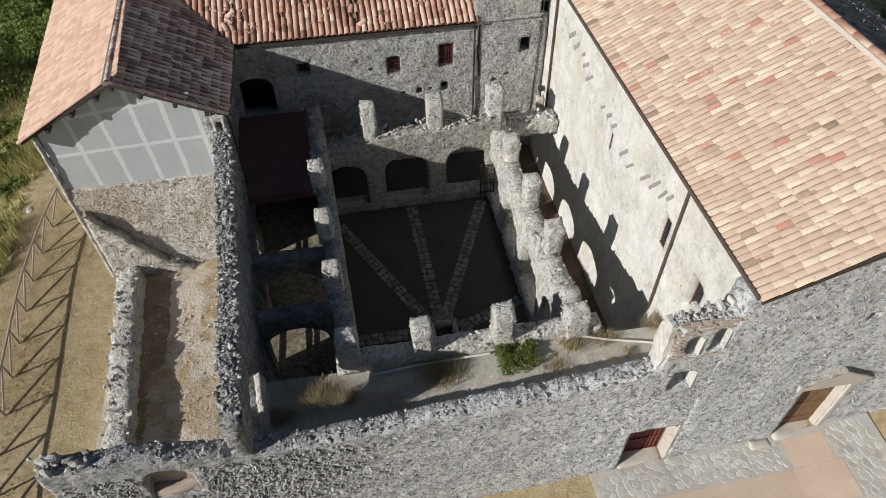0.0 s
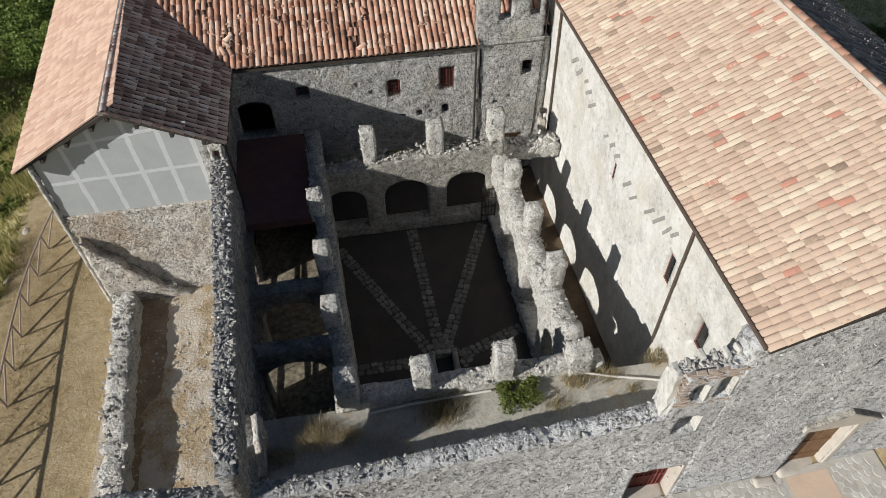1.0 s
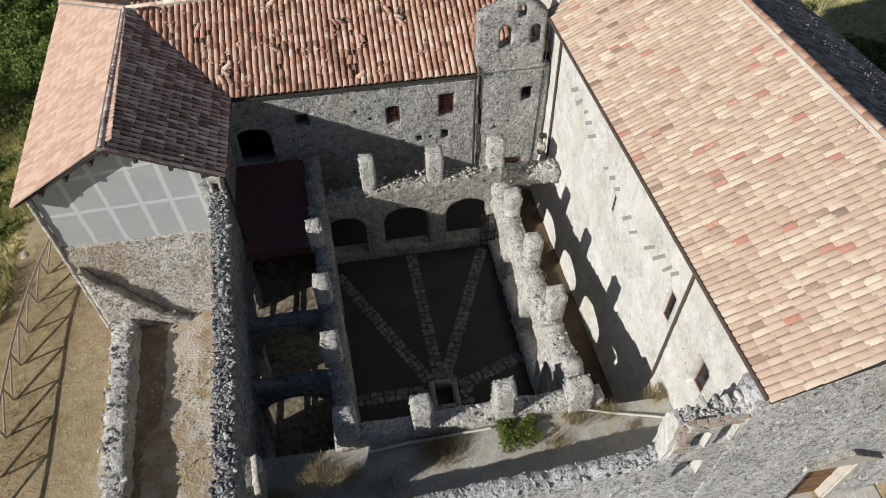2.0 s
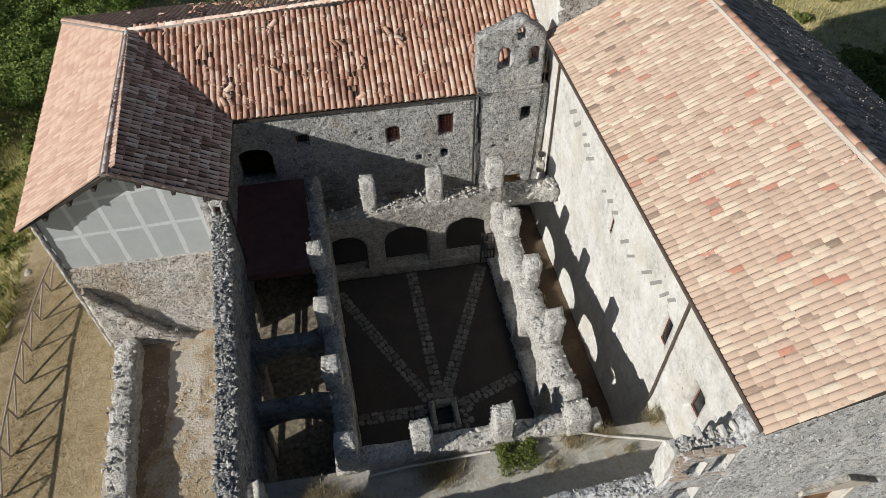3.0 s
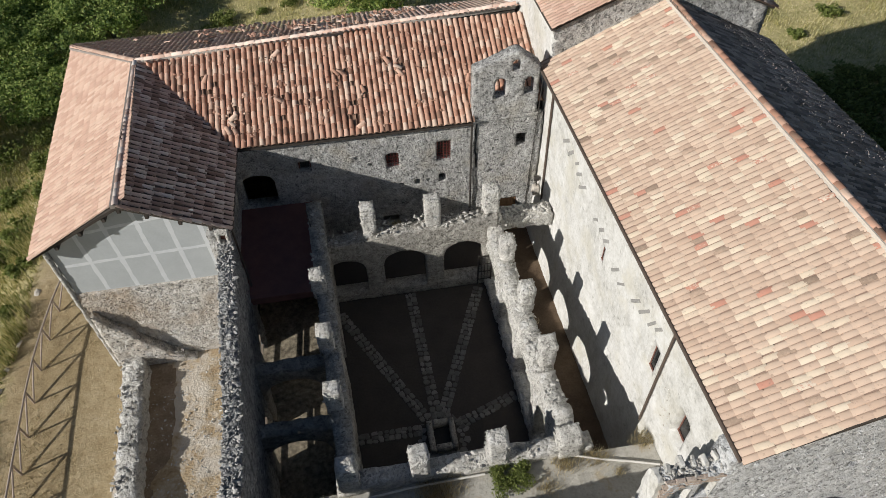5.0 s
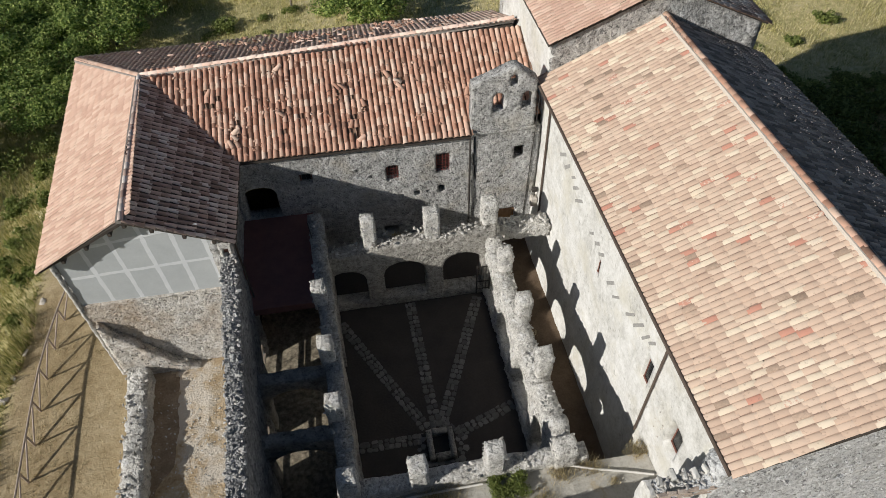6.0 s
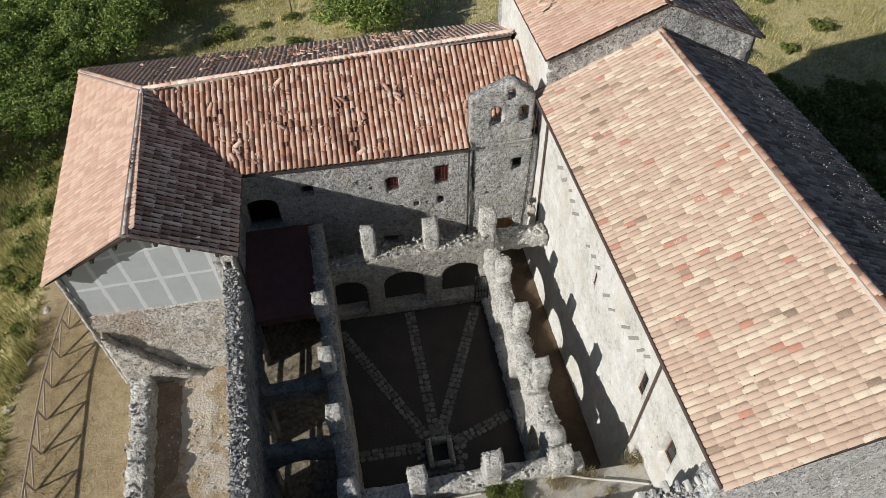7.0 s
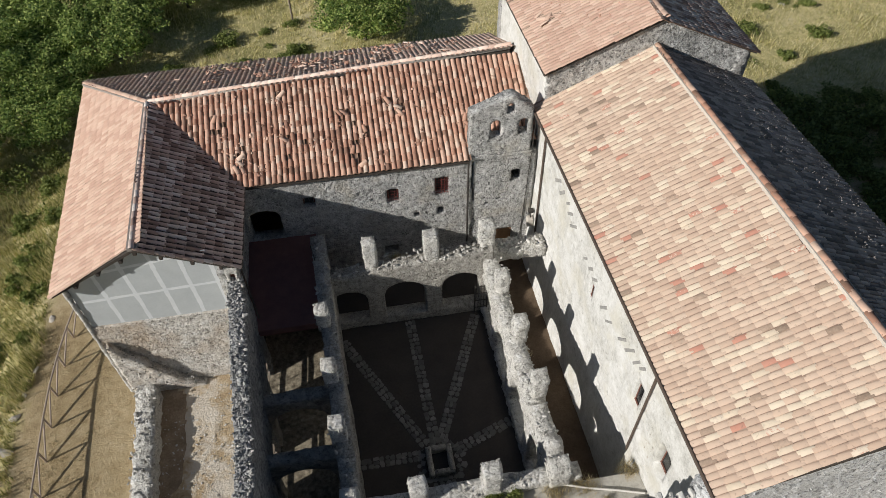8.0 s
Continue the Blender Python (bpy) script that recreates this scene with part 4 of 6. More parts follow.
M_STONEPIECE = mottled("bedded_stone", [(0.2, (0.20, 0.19, 0.17)), (0.5, (0.45, 0.435, 0.40)), (0.8, (0.68, 0.66, 0.62))], 5.0, 0.95, 0.03, by='object')
M_STONEBIT = mottled("stone_relief", [(0.2, (0.36, 0.352, 0.34)), (0.5, (0.52, 0.512, 0.495)), (0.8, (0.66, 0.652, 0.635))], 5.0, 0.95, 0.03, by='island')
M_GREYBIT = mottled("grey_stones", [(0.2, (0.15, 0.145, 0.13)), (0.5, (0.34, 0.325, 0.295)), (0.8, (0.56, 0.54, 0.50))], 5.0, 0.95, 0.03, by='island')
M_TOPBIT = mottled("top_stones", [(0.15, (0.11, 0.11, 0.108)), (0.5, (0.32, 0.317, 0.308)), (0.85, (0.60, 0.592, 0.57))], 5.0, 0.95, 0.03, by='island')
ST = stone_meshes(M_STONEPIECE, 21)
rr = random.Random(77)

west_top = [((-9.56 + 0.0721 * u - rr.uniform(-0.04, 0.54), -4.25 - u, west_top_z(u) + rr.uniform(-0.06, 0.05)), rr.uniform(0.04, 0.09)) for u in (rr.uniform(0.0, 11.5) for _ in range(1500))]
stone_pieces(west_wall, west_top[:290], ST, 31)
stones("top_rubble", [(a, b * 0.75) for a, b in west_top[290:]], M_TOPBIT, west_wall, seed=30, flat=0.8)
front_top = []
for _ in range(900):
    u = rr.uniform(0.0, 15.2)
    z = front_top_z(u)
    front_top.append(((-13.6 + u, -16.05 + rr.uniform(0.0, 0.52), z + rr.uniform(-0.06, 0.04)), rr.uniform(0.025, 0.07)))
stone_pieces(front_wall, front_top[:290], ST, 32)
stones("top_rubble", [(a, b * 0.8) for a, b in front_top[290:]], M_TOPBIT, front_wall, seed=29, flat=0.8)
stone_pieces(front_wall, [((-13.42 + rr.gauss(0, 0.14), -15.75 + rr.gauss(0, 0.12), 5.62 + rr.uniform(0.0, 0.28)), rr.uniform(0.06, 0.14)) for _ in range(16)] + [((-12.7 + rr.gauss(0, 0.2), -15.8 + rr.gauss(0, 0.12), 5.58 + rr.uniform(0.0, 0.18)), rr.uniform(0.05, 0.12)) for _ in range(14)], ST, 33)
stones("stone_relief", [((x, -16.06, z), rr.uniform(0.025, 0.075)) for x, z in ((rr.uniform(-13.5, -8.0) + abs(rr.gauss(0, 1.2)), rr.uniform(2.0, 4.8)) for _ in range(3000)) if not (-11.7 < x < -10.2 and z > 3.3)], M_TOPBIT, front_wall, seed=28, flat=0.8)
stone_pieces(east_arcade, [((0.22 + rr.uniform(0, 0.62), y, east_top(y + 12.9) - 0.05 + rr.uniform(-0.06, 0.05)), rr.uniform(0.03, 0.075)) for y in (rr.uniform(-12.6, -2.6) for _ in range(290))], ST, 34)
stone_pieces(north_arcade, [((x, -2.55 - rr.uniform(0, 0.5) + (0.3 if rr.random() < 0.2 else 0), north_top(x + 6.75) + rr.uniform(-0.05, 0.10)), rr.uniform(0.03, 0.10)) for x in (rr.uniform(-6.5, 0.3) for _ in range(240))], ST, 35)
stone_pieces(south_arcade, [((x, -13.15 + rr.uniform(0, 0.5), 3.85 + rr.uniform(-0.06, 0.03)), rr.uniform(0.04, 0.11)) for x in (rr.uniform(-6.6, 1.2) for _ in range(110))], ST, 36)
stone_pieces(west_arcade, [((-6.5 + 0.047 * (-2.5 - y) - rr.uniform(0, 0.58), y, 4.12 + rr.uniform(-0.06, 0.03)), rr.uniform(0.04, 0.10)) for y in (rr.uniform(-12.8, -1.0) for _ in range(120))], ST, 37)
stone_pieces(ret_wall, [((-14.55 + 0.0826 * (-4.4 - y) - rr.uniform(0, 0.95), y, j7(-4.4 - y) + rr.uniform(-0.06, 0.05)), rr.uniform(0.03, 0.10)) for y in (rr.uniform(-15.6, -4.5) for _ in range(230))], ST, 38)
for arcade, spots in ((north_arcade, [(-4.99, -2.88, 0.55, 5.2), (-2.46, -2.98, 0.6, 5.24), (-0.04, -2.78, 0.64, 5.26)]), (west_arcade, [(-7.06, -5.84, 0.52, 5.1), (-6.95, -8.34, 0.54, 5.1), (-6.82, -10.65, 0.56, 5.1)]),
                      (east_arcade, [(0.24, -4.85, 0.56, 4.4), (0.40, -7.25, 0.56, 4.44), (0.36, -10.05, 0.56, 4.98)]), (south_arcade, [(-6.6, -13.25, 0.6, 5.15), (-4.45, -13.2, 0.59, 5.05), (-2.07, -13.15, 0.6, 5.08), (0.15, -13.2, 0.72, 4.5)])):
    bits = []
    for x, y, w, z in spots:
        for _ in range(9):
            bits.append(((x + w * rr.random(), y + w * rr.random(), z - rr.uniform(0.0, 0.06)), rr.uniform(0.03, 0.075)))
        for _ in range(12):
            k = rr.random()
            side = rr.choice(((x + w * k, y), (x, y + w * k), (x + w, y + w * k)))
            bits.append(((*side, z - rr.uniform(0.1, 1.0)), rr.uniform(0.03, 0.07)))
    stone_pieces(arcade, bits, ST, 39)

# stones that stand out of the rough faces
stones("stone_relief", [((x, -16.05 + 0.01, z), rr.uniform(0.02, 0.06)) for x, z in ((rr.uniform(-8.6, 2.9), rr.uniform(-0.5, 4.9)) for _ in range(1300)) if not (1.2 < x < 3.0 and z < 2.85) and not (-11.7 < x < -10.2 and z > 3.3)], M_FRONT, front_wall, seed=41, flat=0.6)
stones("stone_relief", [((x, -16.04, z), rr.uniform(0.02, 0.06)) for x, z in ((rr.uniform(3.0, 12.5), rr.uniform(0.3, 10.5)) for _ in range(1900)) if z < 8.5 + 0.45 * min(x - 2.95, 13.1 - x) and not (6.1 < x < 7.9 and z < 4.6)], M_FRONT, church, seed=42, flat=0.6)
stones("stone_relief", [((x, -4.12, z), rr.uniform(0.015, 0.04)) for x, z in ((rr.uniform(-15.7, -9.9), rr.uniform(-0.7, 3.85)) for _ in range(2600))], M_BASE, west_wing, seed=43, flat=0.7)
stones("stone_relief", [((x, 0.01, z), rr.uniform(0.02, 0.055)) for x, z in ((rr.uniform(-9.9, 2.8), rr.uniform(2.4, 6.5)) for _ in range(2600)) if not any(h[0] - 0.15 < x < h[1] + 0.15 and h[2] - 0.15 < z < h[3] + h[4] + 0.15 for h in holes)], M_STONE, north_wing, seed=44, flat=0.6)

# pale mortar dabs on the shaded church slope
dabs = []
for _ in range(1100):
    k, h = rr.random(), rr.random()
    a, b = F_N.lerp(F_S, k), R_N.lerp(R_S, k)
    dabs.append((a.lerp(b, h) + Vector((0.05, 0, 0.12)), rr.uniform(0.012, 0.03)))
stones("mortar_dab", dabs, M_RIDGE, church, seed=45)

# broken tiles lying on the old roofs
M_SHARD = clay("tile_shard", OLD, 'island')
shards = []
for _ in range(900):
    s, u = rr.uniform(-12.5, 2.5), rr.uniform(0.2, 4.6)
    if s > -9.6 - 0.76 * u + 0.5 and not (s > 0 and u < 1.0) and noise.noise((s * 0.9, u * 1.1, 3)) > -0.05:
        shards.append((Vector((s, -0.26, 6.87)) + nup.normalized() * u, rr.uniform(0.03, 0.085)))
for _ in range(700):
    s, u = rr.uniform(0.2, 14), rr.uniform(0.3, 5.0)
    if noise.noise((s * 0.5, u * 0.8, 8)) > 0.05:
        shards.append((Vector((2.85, 9.5, 6.74)) + Vector((-1, -0.03, 0)) * s + nup2.normalized() * u, rr.uniform(0.04, 0.11)))
stones("tile_shard", shards, M_SHARD, north_wing, seed=46, flat=0.4)
stones("tile_shard", [(Vector((X0, 0.6, 10.3)).lerp(Vector((X0 - 0.2, 7.7, 10.3)), rr.random()).lerp(Vector((XM, rr.uniform(0.8, 7.6), 12.24)), rr.random() * 0.9), rr.uniform(0.03, 0.08)) for _ in range(150)], M_SHARD, choir, seed=47, flat=0.4)

# ---- grilles, doors and windows ----
def grille(house, x0, x1, y, z0, z1, nx, nz, material, name="window_grille", d=0.018):
    g = thing_part(name, house, "red-painted iron window grille")
    for i in range(nx):
        x = x0 + (x1 - x0) * (i + 0.5) / nx
        part("bar", beam_bm((x, y, z0), (x, y, z1), d, d, None, 6), material, g)
    for k in range(nz):
        z = z0 + (z1 - z0) * (k + 0.5) / nz
        part("bar", beam_bm((x0, y - 0.02, z), (x1, y - 0.02, z), d, d, None, 6), material, g)


grille(north_wing, -3.64, -3.10, 0.12, 4.62, 5.44, 4, 5, M_RED)
grille(north_wing, -1.51, -0.89, 0.12, 4.72, 5.77, 5, 7, M_RED)
grille(north_wing, 1.88, 2.34, 0.2, 5.04, 5.72, 3, 3, M_IRON)
M_FRAME = mottled("red_frame", [(0.3, (0.12, 0.055, 0.04)), (0.7, (0.22, 0.10, 0.075))], 6.0, 0.7, 0.003)


def framed_leaf(house, name, x0, x1, y, z0, z1, frame_m, leaf_m, planks=3):
    w = thing_part(name, house)
    for bx in ((x0, x0 + 0.06), (x1 - 0.06, x1)):
        part("jamb", box_bm(bx[0], bx[1], y, y + 0.08, z0, z1, bevel=0.008), frame_m, w)
    part("lintel", box_bm(x0, x1, y, y + 0.08, z1 - 0.06, z1, bevel=0.008), frame_m, w)
    for i in range(planks):
        a, b = x0 + 0.07 + (x1 - x0 - 0.14) * i / planks, x0 + 0.07 + (x1 - x0 - 0.14) * (i + 1) / planks
        part("plank", box_bm(a + 0.004, b - 0.004, y + 0.03, y + 0.07, z0 + 0.02, z1 - 0.07, bevel=0.006), leaf_m, w)
    return w


# Near-black leaves stand in for the dark rooms behind.
framed_leaf(north_wing, "window", -3.62, -3.12, 0.32, 4.64, 5.42, M_FRAME, M_VOID, 2)
framed_leaf(north_wing, "window", -1.49, -0.91, 0.32, 4.74, 5.75, M_FRAME, M_VOID, 2)
framed_leaf(north_wing, "window", -7.26, -6.74, 0.25, 4.98, 5.52, M_FRAME, M_VOID, 2)
# Court door's wood, its colour lightened for the sun falling on it.
M_LIT = mottled("lit_tan_wood", [(0.3, (0.30, 0.17, 0.09)), (0.7, (0.46, 0.28, 0.16))], 4.0, 0.7, 0.004)
framed_leaf(north_wing, "door", 1.39, 2.15, 0.14, 0.04, 2.01, M_LIT, M_LIT, 4)

# dark downpipe and rust stain at the foot of the bell gable
part("downpipe", beam_bm((-0.06, -0.09, 1.2), (-0.06, -0.09, 6.7), 0.09, 0.09, None, 8), M_IRON, north_wing, "dark iron downpipe")
part("cable", beam_bm((2.55, -0.03, 1.0), (2.75, -0.03, 8.6), 0.035, 0.035, None, 6), M_IRON, bell_gable)

# church side: window leaves, bare stones in the plaster, floodlight
for y0, y1, z0, z1 in ((-14.12, -13.5, 5.02, 6.28), (-11.83, -11.44, 5.47, 6.63), (-7.30, -7.03, 5.52, 6.28)):
    w = thing_part("window", church)
    x = CW((y0 + y1) / 2) + (0.24 if y0 < -13 else 0.09)
    for a, b in ((y0, y0 + 0.045), (y1 - 0.045, y1)):
        part("jamb", box_bm(x, x + 0.06, a, b, z0, z1, bevel=0.008), M_FRAME, w)
    part("sill", box_bm(x - 0.02, x + 0.06, y0, y1, z0 - 0.02, z0 + 0.03, bevel=0.008), M_FRAME, w)
    part("lintel", box_bm(x, x + 0.06, y0, y1, z1 - 0.05, z1 + 0.02, bevel=0.008), M_FRAME, w)
    part("pane", box_bm(x + 0.02, x + 0.035, y0 + 0.04, y1 - 0.04, z0 + 0.03, z1 - 0.05), M_PANE, w)
M_BARE = mottled("bare_stone", [(0.3, (0.24, 0.235, 0.22)), (0.7, (0.38, 0.37, 0.345))], 4.0, 0.95, 0.03)
for y, z, w, tilt in ((-2.58, 7.23, 0.75, 138), (-3.17, 7.12, 0.7, 136), (-3.88, 7.2, 0.4, 135), (-4.22, 6.98, 0.6, 136), (-4.68, 6.76, 0.8, 140), (-6.19, 6.59, 0.4, 135), (-6.76, 6.66, 0.45, 134), (-7.22, 6.57, 0.5, 135),
                      (-8.27, 6.3, 0.7, 128), (-8.84, 6.23, 0.65, 128), (-9.88, 6.66, 0.7, 127), (-10.48, 6.88, 0.85, 125), (-11.01, 7.0, 0.65, 122), (-11.39, 7.23, 0.5, 123)):
    # slates set aslant in the plaster
    m = Matrix.Translation((CW(y) - 0.012, y, z)) @ Matrix.Rotation(radians(tilt + rr.uniform(-4, 4)), 4, 'X')
    part("bare_stone", box_bm(-0.012, 0.1, -w * 0.5, w * 0.5, -rr.uniform(0.05, 0.08), rr.uniform(0.04, 0.07), m=m, bevel=0.01), M_BARE, church)
for y0, z0, k in ((-12.7, 5.9, 26), (-13.0, 5.1, 22), (-13.1, 4.4, 16)):
    # rubble laid bare beside the low window
    stone_pieces(church, [((CW(y0) + 0.03, rr.gauss(y0, 0.16), rr.gauss(z0, 0.3)), rr.uniform(0.02, 0.05)) for _ in range(k)], stone_meshes(M_BASE, 24), int(-y0 * 10))

flood = thing("floodlight", "small grey floodlight on a bracket at the church wall", "lamp")
part("housing", box_bm(2.72, 2.96, -0.55, -0.35, 3.35, 3.55, bevel=0.03), M_IRON, flood)
part("bracket", beam_bm((2.86, -0.45, 3.0), (2.86, -0.45, 3.4), 0.04, 0.04), M_IRON, flood)
part("plinth", box_bm(2.70, 2.98, -0.62, -0.30, 2.55, 3.02, bevel=0.03), M_LIME, flood)

# rubble bridge at the north-east corner
ne_vault = thing("vault_remnant", "stub of a fallen rubble vault at the corner of the court", "ruin")
block("rubble", 0.6, 3.0, -2.6, -1.75, 2.75, 3.35, M_RUIN, ne_vault, res=0.12, rough=0.09)
stone_pieces(ne_vault, [((rr.uniform(0.7, 2.9), rr.uniform(-2.55, -1.8), 3.36 + rr.uniform(-0.05, 0.08)), rr.uniform(0.04, 0.11)) for _ in range(110)], ST, 51)

# iron gate at the court's corner
gate = thing("iron_gate", "rusty dark iron gate in the last arch", "gate")
for i in range(5):
    x = -0.25 + i * 0.13
    part("bar", beam_bm((x, -3.2, 0.35), (x, -3.2, 1.95), 0.025, 0.025, None, 6), M_IRON, gate)
for z in (0.4, 0.9, 1.4, 1.9):
    part("rail", beam_bm((-0.28, -3.2, z), (0.30, -3.2, z), 0.03, 0.03), M_IRON, gate)
for x in (-0.28, 0.30):
    part("post", beam_bm((x, -3.2, 0.0), (x, -3.2, 2.0), 0.05, 0.05), M_IRON, gate)

# ---- rails in the gallery's west windows ----
for y0, y1 in ((-6.35, -5.0), (-10.35, -8.75)):
    rail = thing("window_rail", "weathered wooden rails across a gallery window", "railing", group="gallery window rails")
    xw = -9.78 + 0.072 * (-4.25 - (y0 + y1) / 2)
    for z in (0.35, 0.85, 1.0):
        part("rail", beam_bm((xw - 0.05, y0, z), (xw + 0.02, y1, z), 0.09, 0.08), M_WOOD, rail)
    part("upright", beam_bm((xw, (y0 + y1) / 2, -0.7), (xw, (y0 + y1) / 2, 1.9), 0.03, 0.03), M_IRON, rail)
M_EARTH = mottled("brown_earth", [(0.3, (0.075, 0.05, 0.032)), (0.7, (0.17, 0.122, 0.082))], 1.5, 0.95, 0.03)
M_BANK = mottled("bank_soil", [(0.3, (0.15, 0.105, 0.068)), (0.5, (0.26, 0.195, 0.135)), (0.7, (0.40, 0.32, 0.235))], 1.6, 0.95, 0.05)
M_PAVE = mottled("gallery_paving", [(0.34, (0.06, 0.05, 0.035)), (0.5, (0.24, 0.205, 0.15)), (0.66, (0.50, 0.44, 0.33))], 5.5, 0.95, 0.06)
gallery_ground = slab("gallery_ground", [(-9.7, -13.0), (-6.9, -13.0), (-7.2, -0.1), (-9.9, -0.1)], 0.06, 0.3, M_PAVE, "gravelly floor of the west gallery", "floor", rough=0.02)

slab("east_gallery_floor", [(0.2, -15.4), (3.3, -15.4), (2.9, -0.1), (0.2, -0.1)], -0.02, 0.3, M_EARTH, "brown trodden earth of the east gallery", "floor", rough=0.06)
# Brown soil, spread over the wall's shadow strip to deepen its dark.
bank = slab("soil_bank", [(-14.5, -15.8), (-12.4, -15.8), (-12.75, -4.5), (-14.9, -4.5)], -0.695, 0.3, M_BANK, "brown soil along the foot of the retaining wall, darkening its shadow", "soil", rough=0.05, res=0.18)
for v in bank.data.vertices:
    # it thins out raggedly towards the open terrace
    off = v.co.x + 14.9 - 0.0885 * (-4.5 - v.co.y)
    v.co.z -= 0.35 * step(off + 0.28 * noise.noise((v.co.x * 1.3, v.co.y * 0.9, 2.0)) + 0.25 * noise.noise((v.co.x * 4, v.co.y * 4, 5.0)), 0.45 + 0.75 * step(v.co.y, -10.5, -8.0), 0.95 + 0.95 * step(v.co.y, -10.5, -8.0))

# ---- board gable: filled joints, verge ----
def joint(a, b, w, y):
    """A hand-drawn strip of filler on the boards, its edges uneven."""
    a, b = Vector((a[0], 0, a[1])), Vector((b[0], 0, b[1]))
    d = b - a
    side = Vector((-d.z, 0, d.x)).normalized()
    n = max(2, int(d.length / 0.12))
    bm = bmesh.new()
    rows = []
    for i in range(n + 1):
        c = a + d * (i / n)
        m = side * (0.02 * noise.noise((c.x * 1.7, c.z * 1.7, y * 50)))
        k = w * (1 + 0.35 * noise.noise((c.x * 4, c.z * 4, 9.0)))
        rows.append([bm.verts.new(c + m + side * k * e + Vector((0, yy, 0))) for e, yy in ((-0.5, y), (0.5, y), (0.5, y + 0.004), (-0.5, y + 0.004))])
    for r, q in zip(rows, rows[1:]):
        for i in range(4):
            bm.faces.new((r[i], r[(i + 1) % 4], q[(i + 1) % 4], q[i]))
    bm.faces.new(rows[0])
    bm.faces.new(rows[-1][::-1])
    bmesh.ops.recalc_face_normals(bm, faces=bm.faces)
    part("joint", bm, M_TAPE, west_wing, "pale filled joint")


for x0, x1 in ((-14.58, -14.70), (-13.52, -13.67), (-12.45, -12.57), (-11.48, -11.56), (-10.46, -10.55)):
    joint((x0, 3.96), (x1, gable_z(x1) - 0.12), 0.16, -4.0815)
for a, b in (((-15.55, 5.44), (-9.95, 5.66)), ((-14.6, 6.93), (-10.55, 7.4))):
    joint(a, b, 0.13, -4.0832)
for x in (-15.2, -14.25, -13.3, -12.72, -11.95, -11.0, -10.1):
    z = (8.34 - 0.535 * abs(x + 12.72)) - 0.2 if x < -12.72 else (8.34 - 0.497 * (x + 12.72)) - 0.2
    part("purlin", box_bm(x - 0.06, x + 0.06, -4.49, -4.0, z - 0.12, z + 0.05, bevel=0.01), M_EAVE, west_wing)
block("corner_pier", -15.96, -15.78, -4.20, -4.03, -0.9, 6.35, M_RUIN, west_wing, res=0.11, rough=0.03)
niche = thing("wall_niche", "small brick niche on the end of the boundary wall", "niche")
wall("surround", (-10.02, -4.62), (-9.55, -4.62), 0.3, 5.95, 6.72, M_RUIN, openings=[(0.13, 0.34, 6.05, 6.55, 0)], res=0.08, parent=niche)
part("board", box_bm(-9.90, -9.66, -4.45, -4.42, 6.04, 6.56), M_FRAME, niche)

# ---- sloping rubble buttress in the terrace's corner ----
buttress = thing("buttress", "sloping stub of broken wall in the terrace corner", "ruin")
wall("wall", (-15.6, -4.5), (-12.6, -4.5), 0.36, -1.0, lambda u: 2.9 - 1.35 * u + 0.2 * noise.noise((u * 2.5, 1, 0)) if u < 2.2 else max(-0.65, -0.07 - 0.8 * (u - 2.2)), M_BASE, res=0.11, rough=0.05, parent=buttress)
stones("stone_relief", [((-15.6 + u, -4.5 + rr.uniform(0, 0.36) * k, (2.9 - 1.35 * u if u < 2.2 else -0.07) * (1 if k else rr.random()) - (0 if k else 0.3)), rr.uniform(0.02, 0.06)) for u, k in ((rr.uniform(0, 2.6), rr.random() < 0.6) for _ in range(260))], M_GREYBIT, buttress, seed=49, flat=0.8)
tagged(stones("scattered_stones", [((x, y, -0.70), rr.uniform(0.012, 0.05)) for x, y in ((rr.uniform(-14.3, -9.9), rr.uniform(-15.4, -4.5)) for _ in range(900))], M_STONEBIT, seed=52), "small stones strewn over the earth terrace", "stones")

# ---- front: gate, door, pediment, niche ----
red_gate = thing("iron_gate", "red-painted iron gate set deep in the front wall", "gate")
for i in range(11):
    x = 1.42 + i * 0.137
    part("bar", beam_bm((x, -15.62, 0.35), (x, -15.62, 2.62), 0.03, 0.03, None, 6), M_RED, red_gate)
for z in (0.45, 1.2, 1.9, 2.55):
    part("rail", beam_bm((1.37, -15.60, z), (2.83, -15.60, z), 0.05, 0.05), M_RED, red_gate)
part("sheet", box_bm(1.36, 2.84, -15.57, -15.55, 0.33, 2.68), M_RED, red_gate)
oak = thing("front_door", "weathered brown plank door in a pale reveal", "door")
for i in range(6):
    part("plank", box_bm(6.33 + i * 0.224, 6.33 + (i + 1) * 0.224 - 0.008, -15.80, -15.74, 0.96, 3.58, bevel=0.008), M_DOOR, oak)
for z in (1.3, 2.2, 3.1):
    part("batten", box_bm(6.35, 7.64, -15.83, -15.795, z, z + 0.1, bevel=0.008), M_DOOR, oak)
pediment = thing("pediment", "shallow stone pediment over the front door", "pediment")
bm = bmesh.new()
tri = [(5.95, 3.95), (8.05, 3.95), (8.05, 4.07), (7.0, 4.62), (5.95, 4.07)]
fr = [bm.verts.new((x, -16.16, z)) for x, z in tri]
bk = [bm.verts.new((x, -15.98, z)) for x, z in tri]
bm.faces.new(fr)
bm.faces.new(bk[::-1])
for i in range(5):
    bm.faces.new((fr[i], bk[i], bk[(i + 1) % 5], fr[(i + 1) % 5]))
bmesh.ops.recalc_face_normals(bm, faces=bm.faces)
part("gable", bm, M_LIME, pediment)
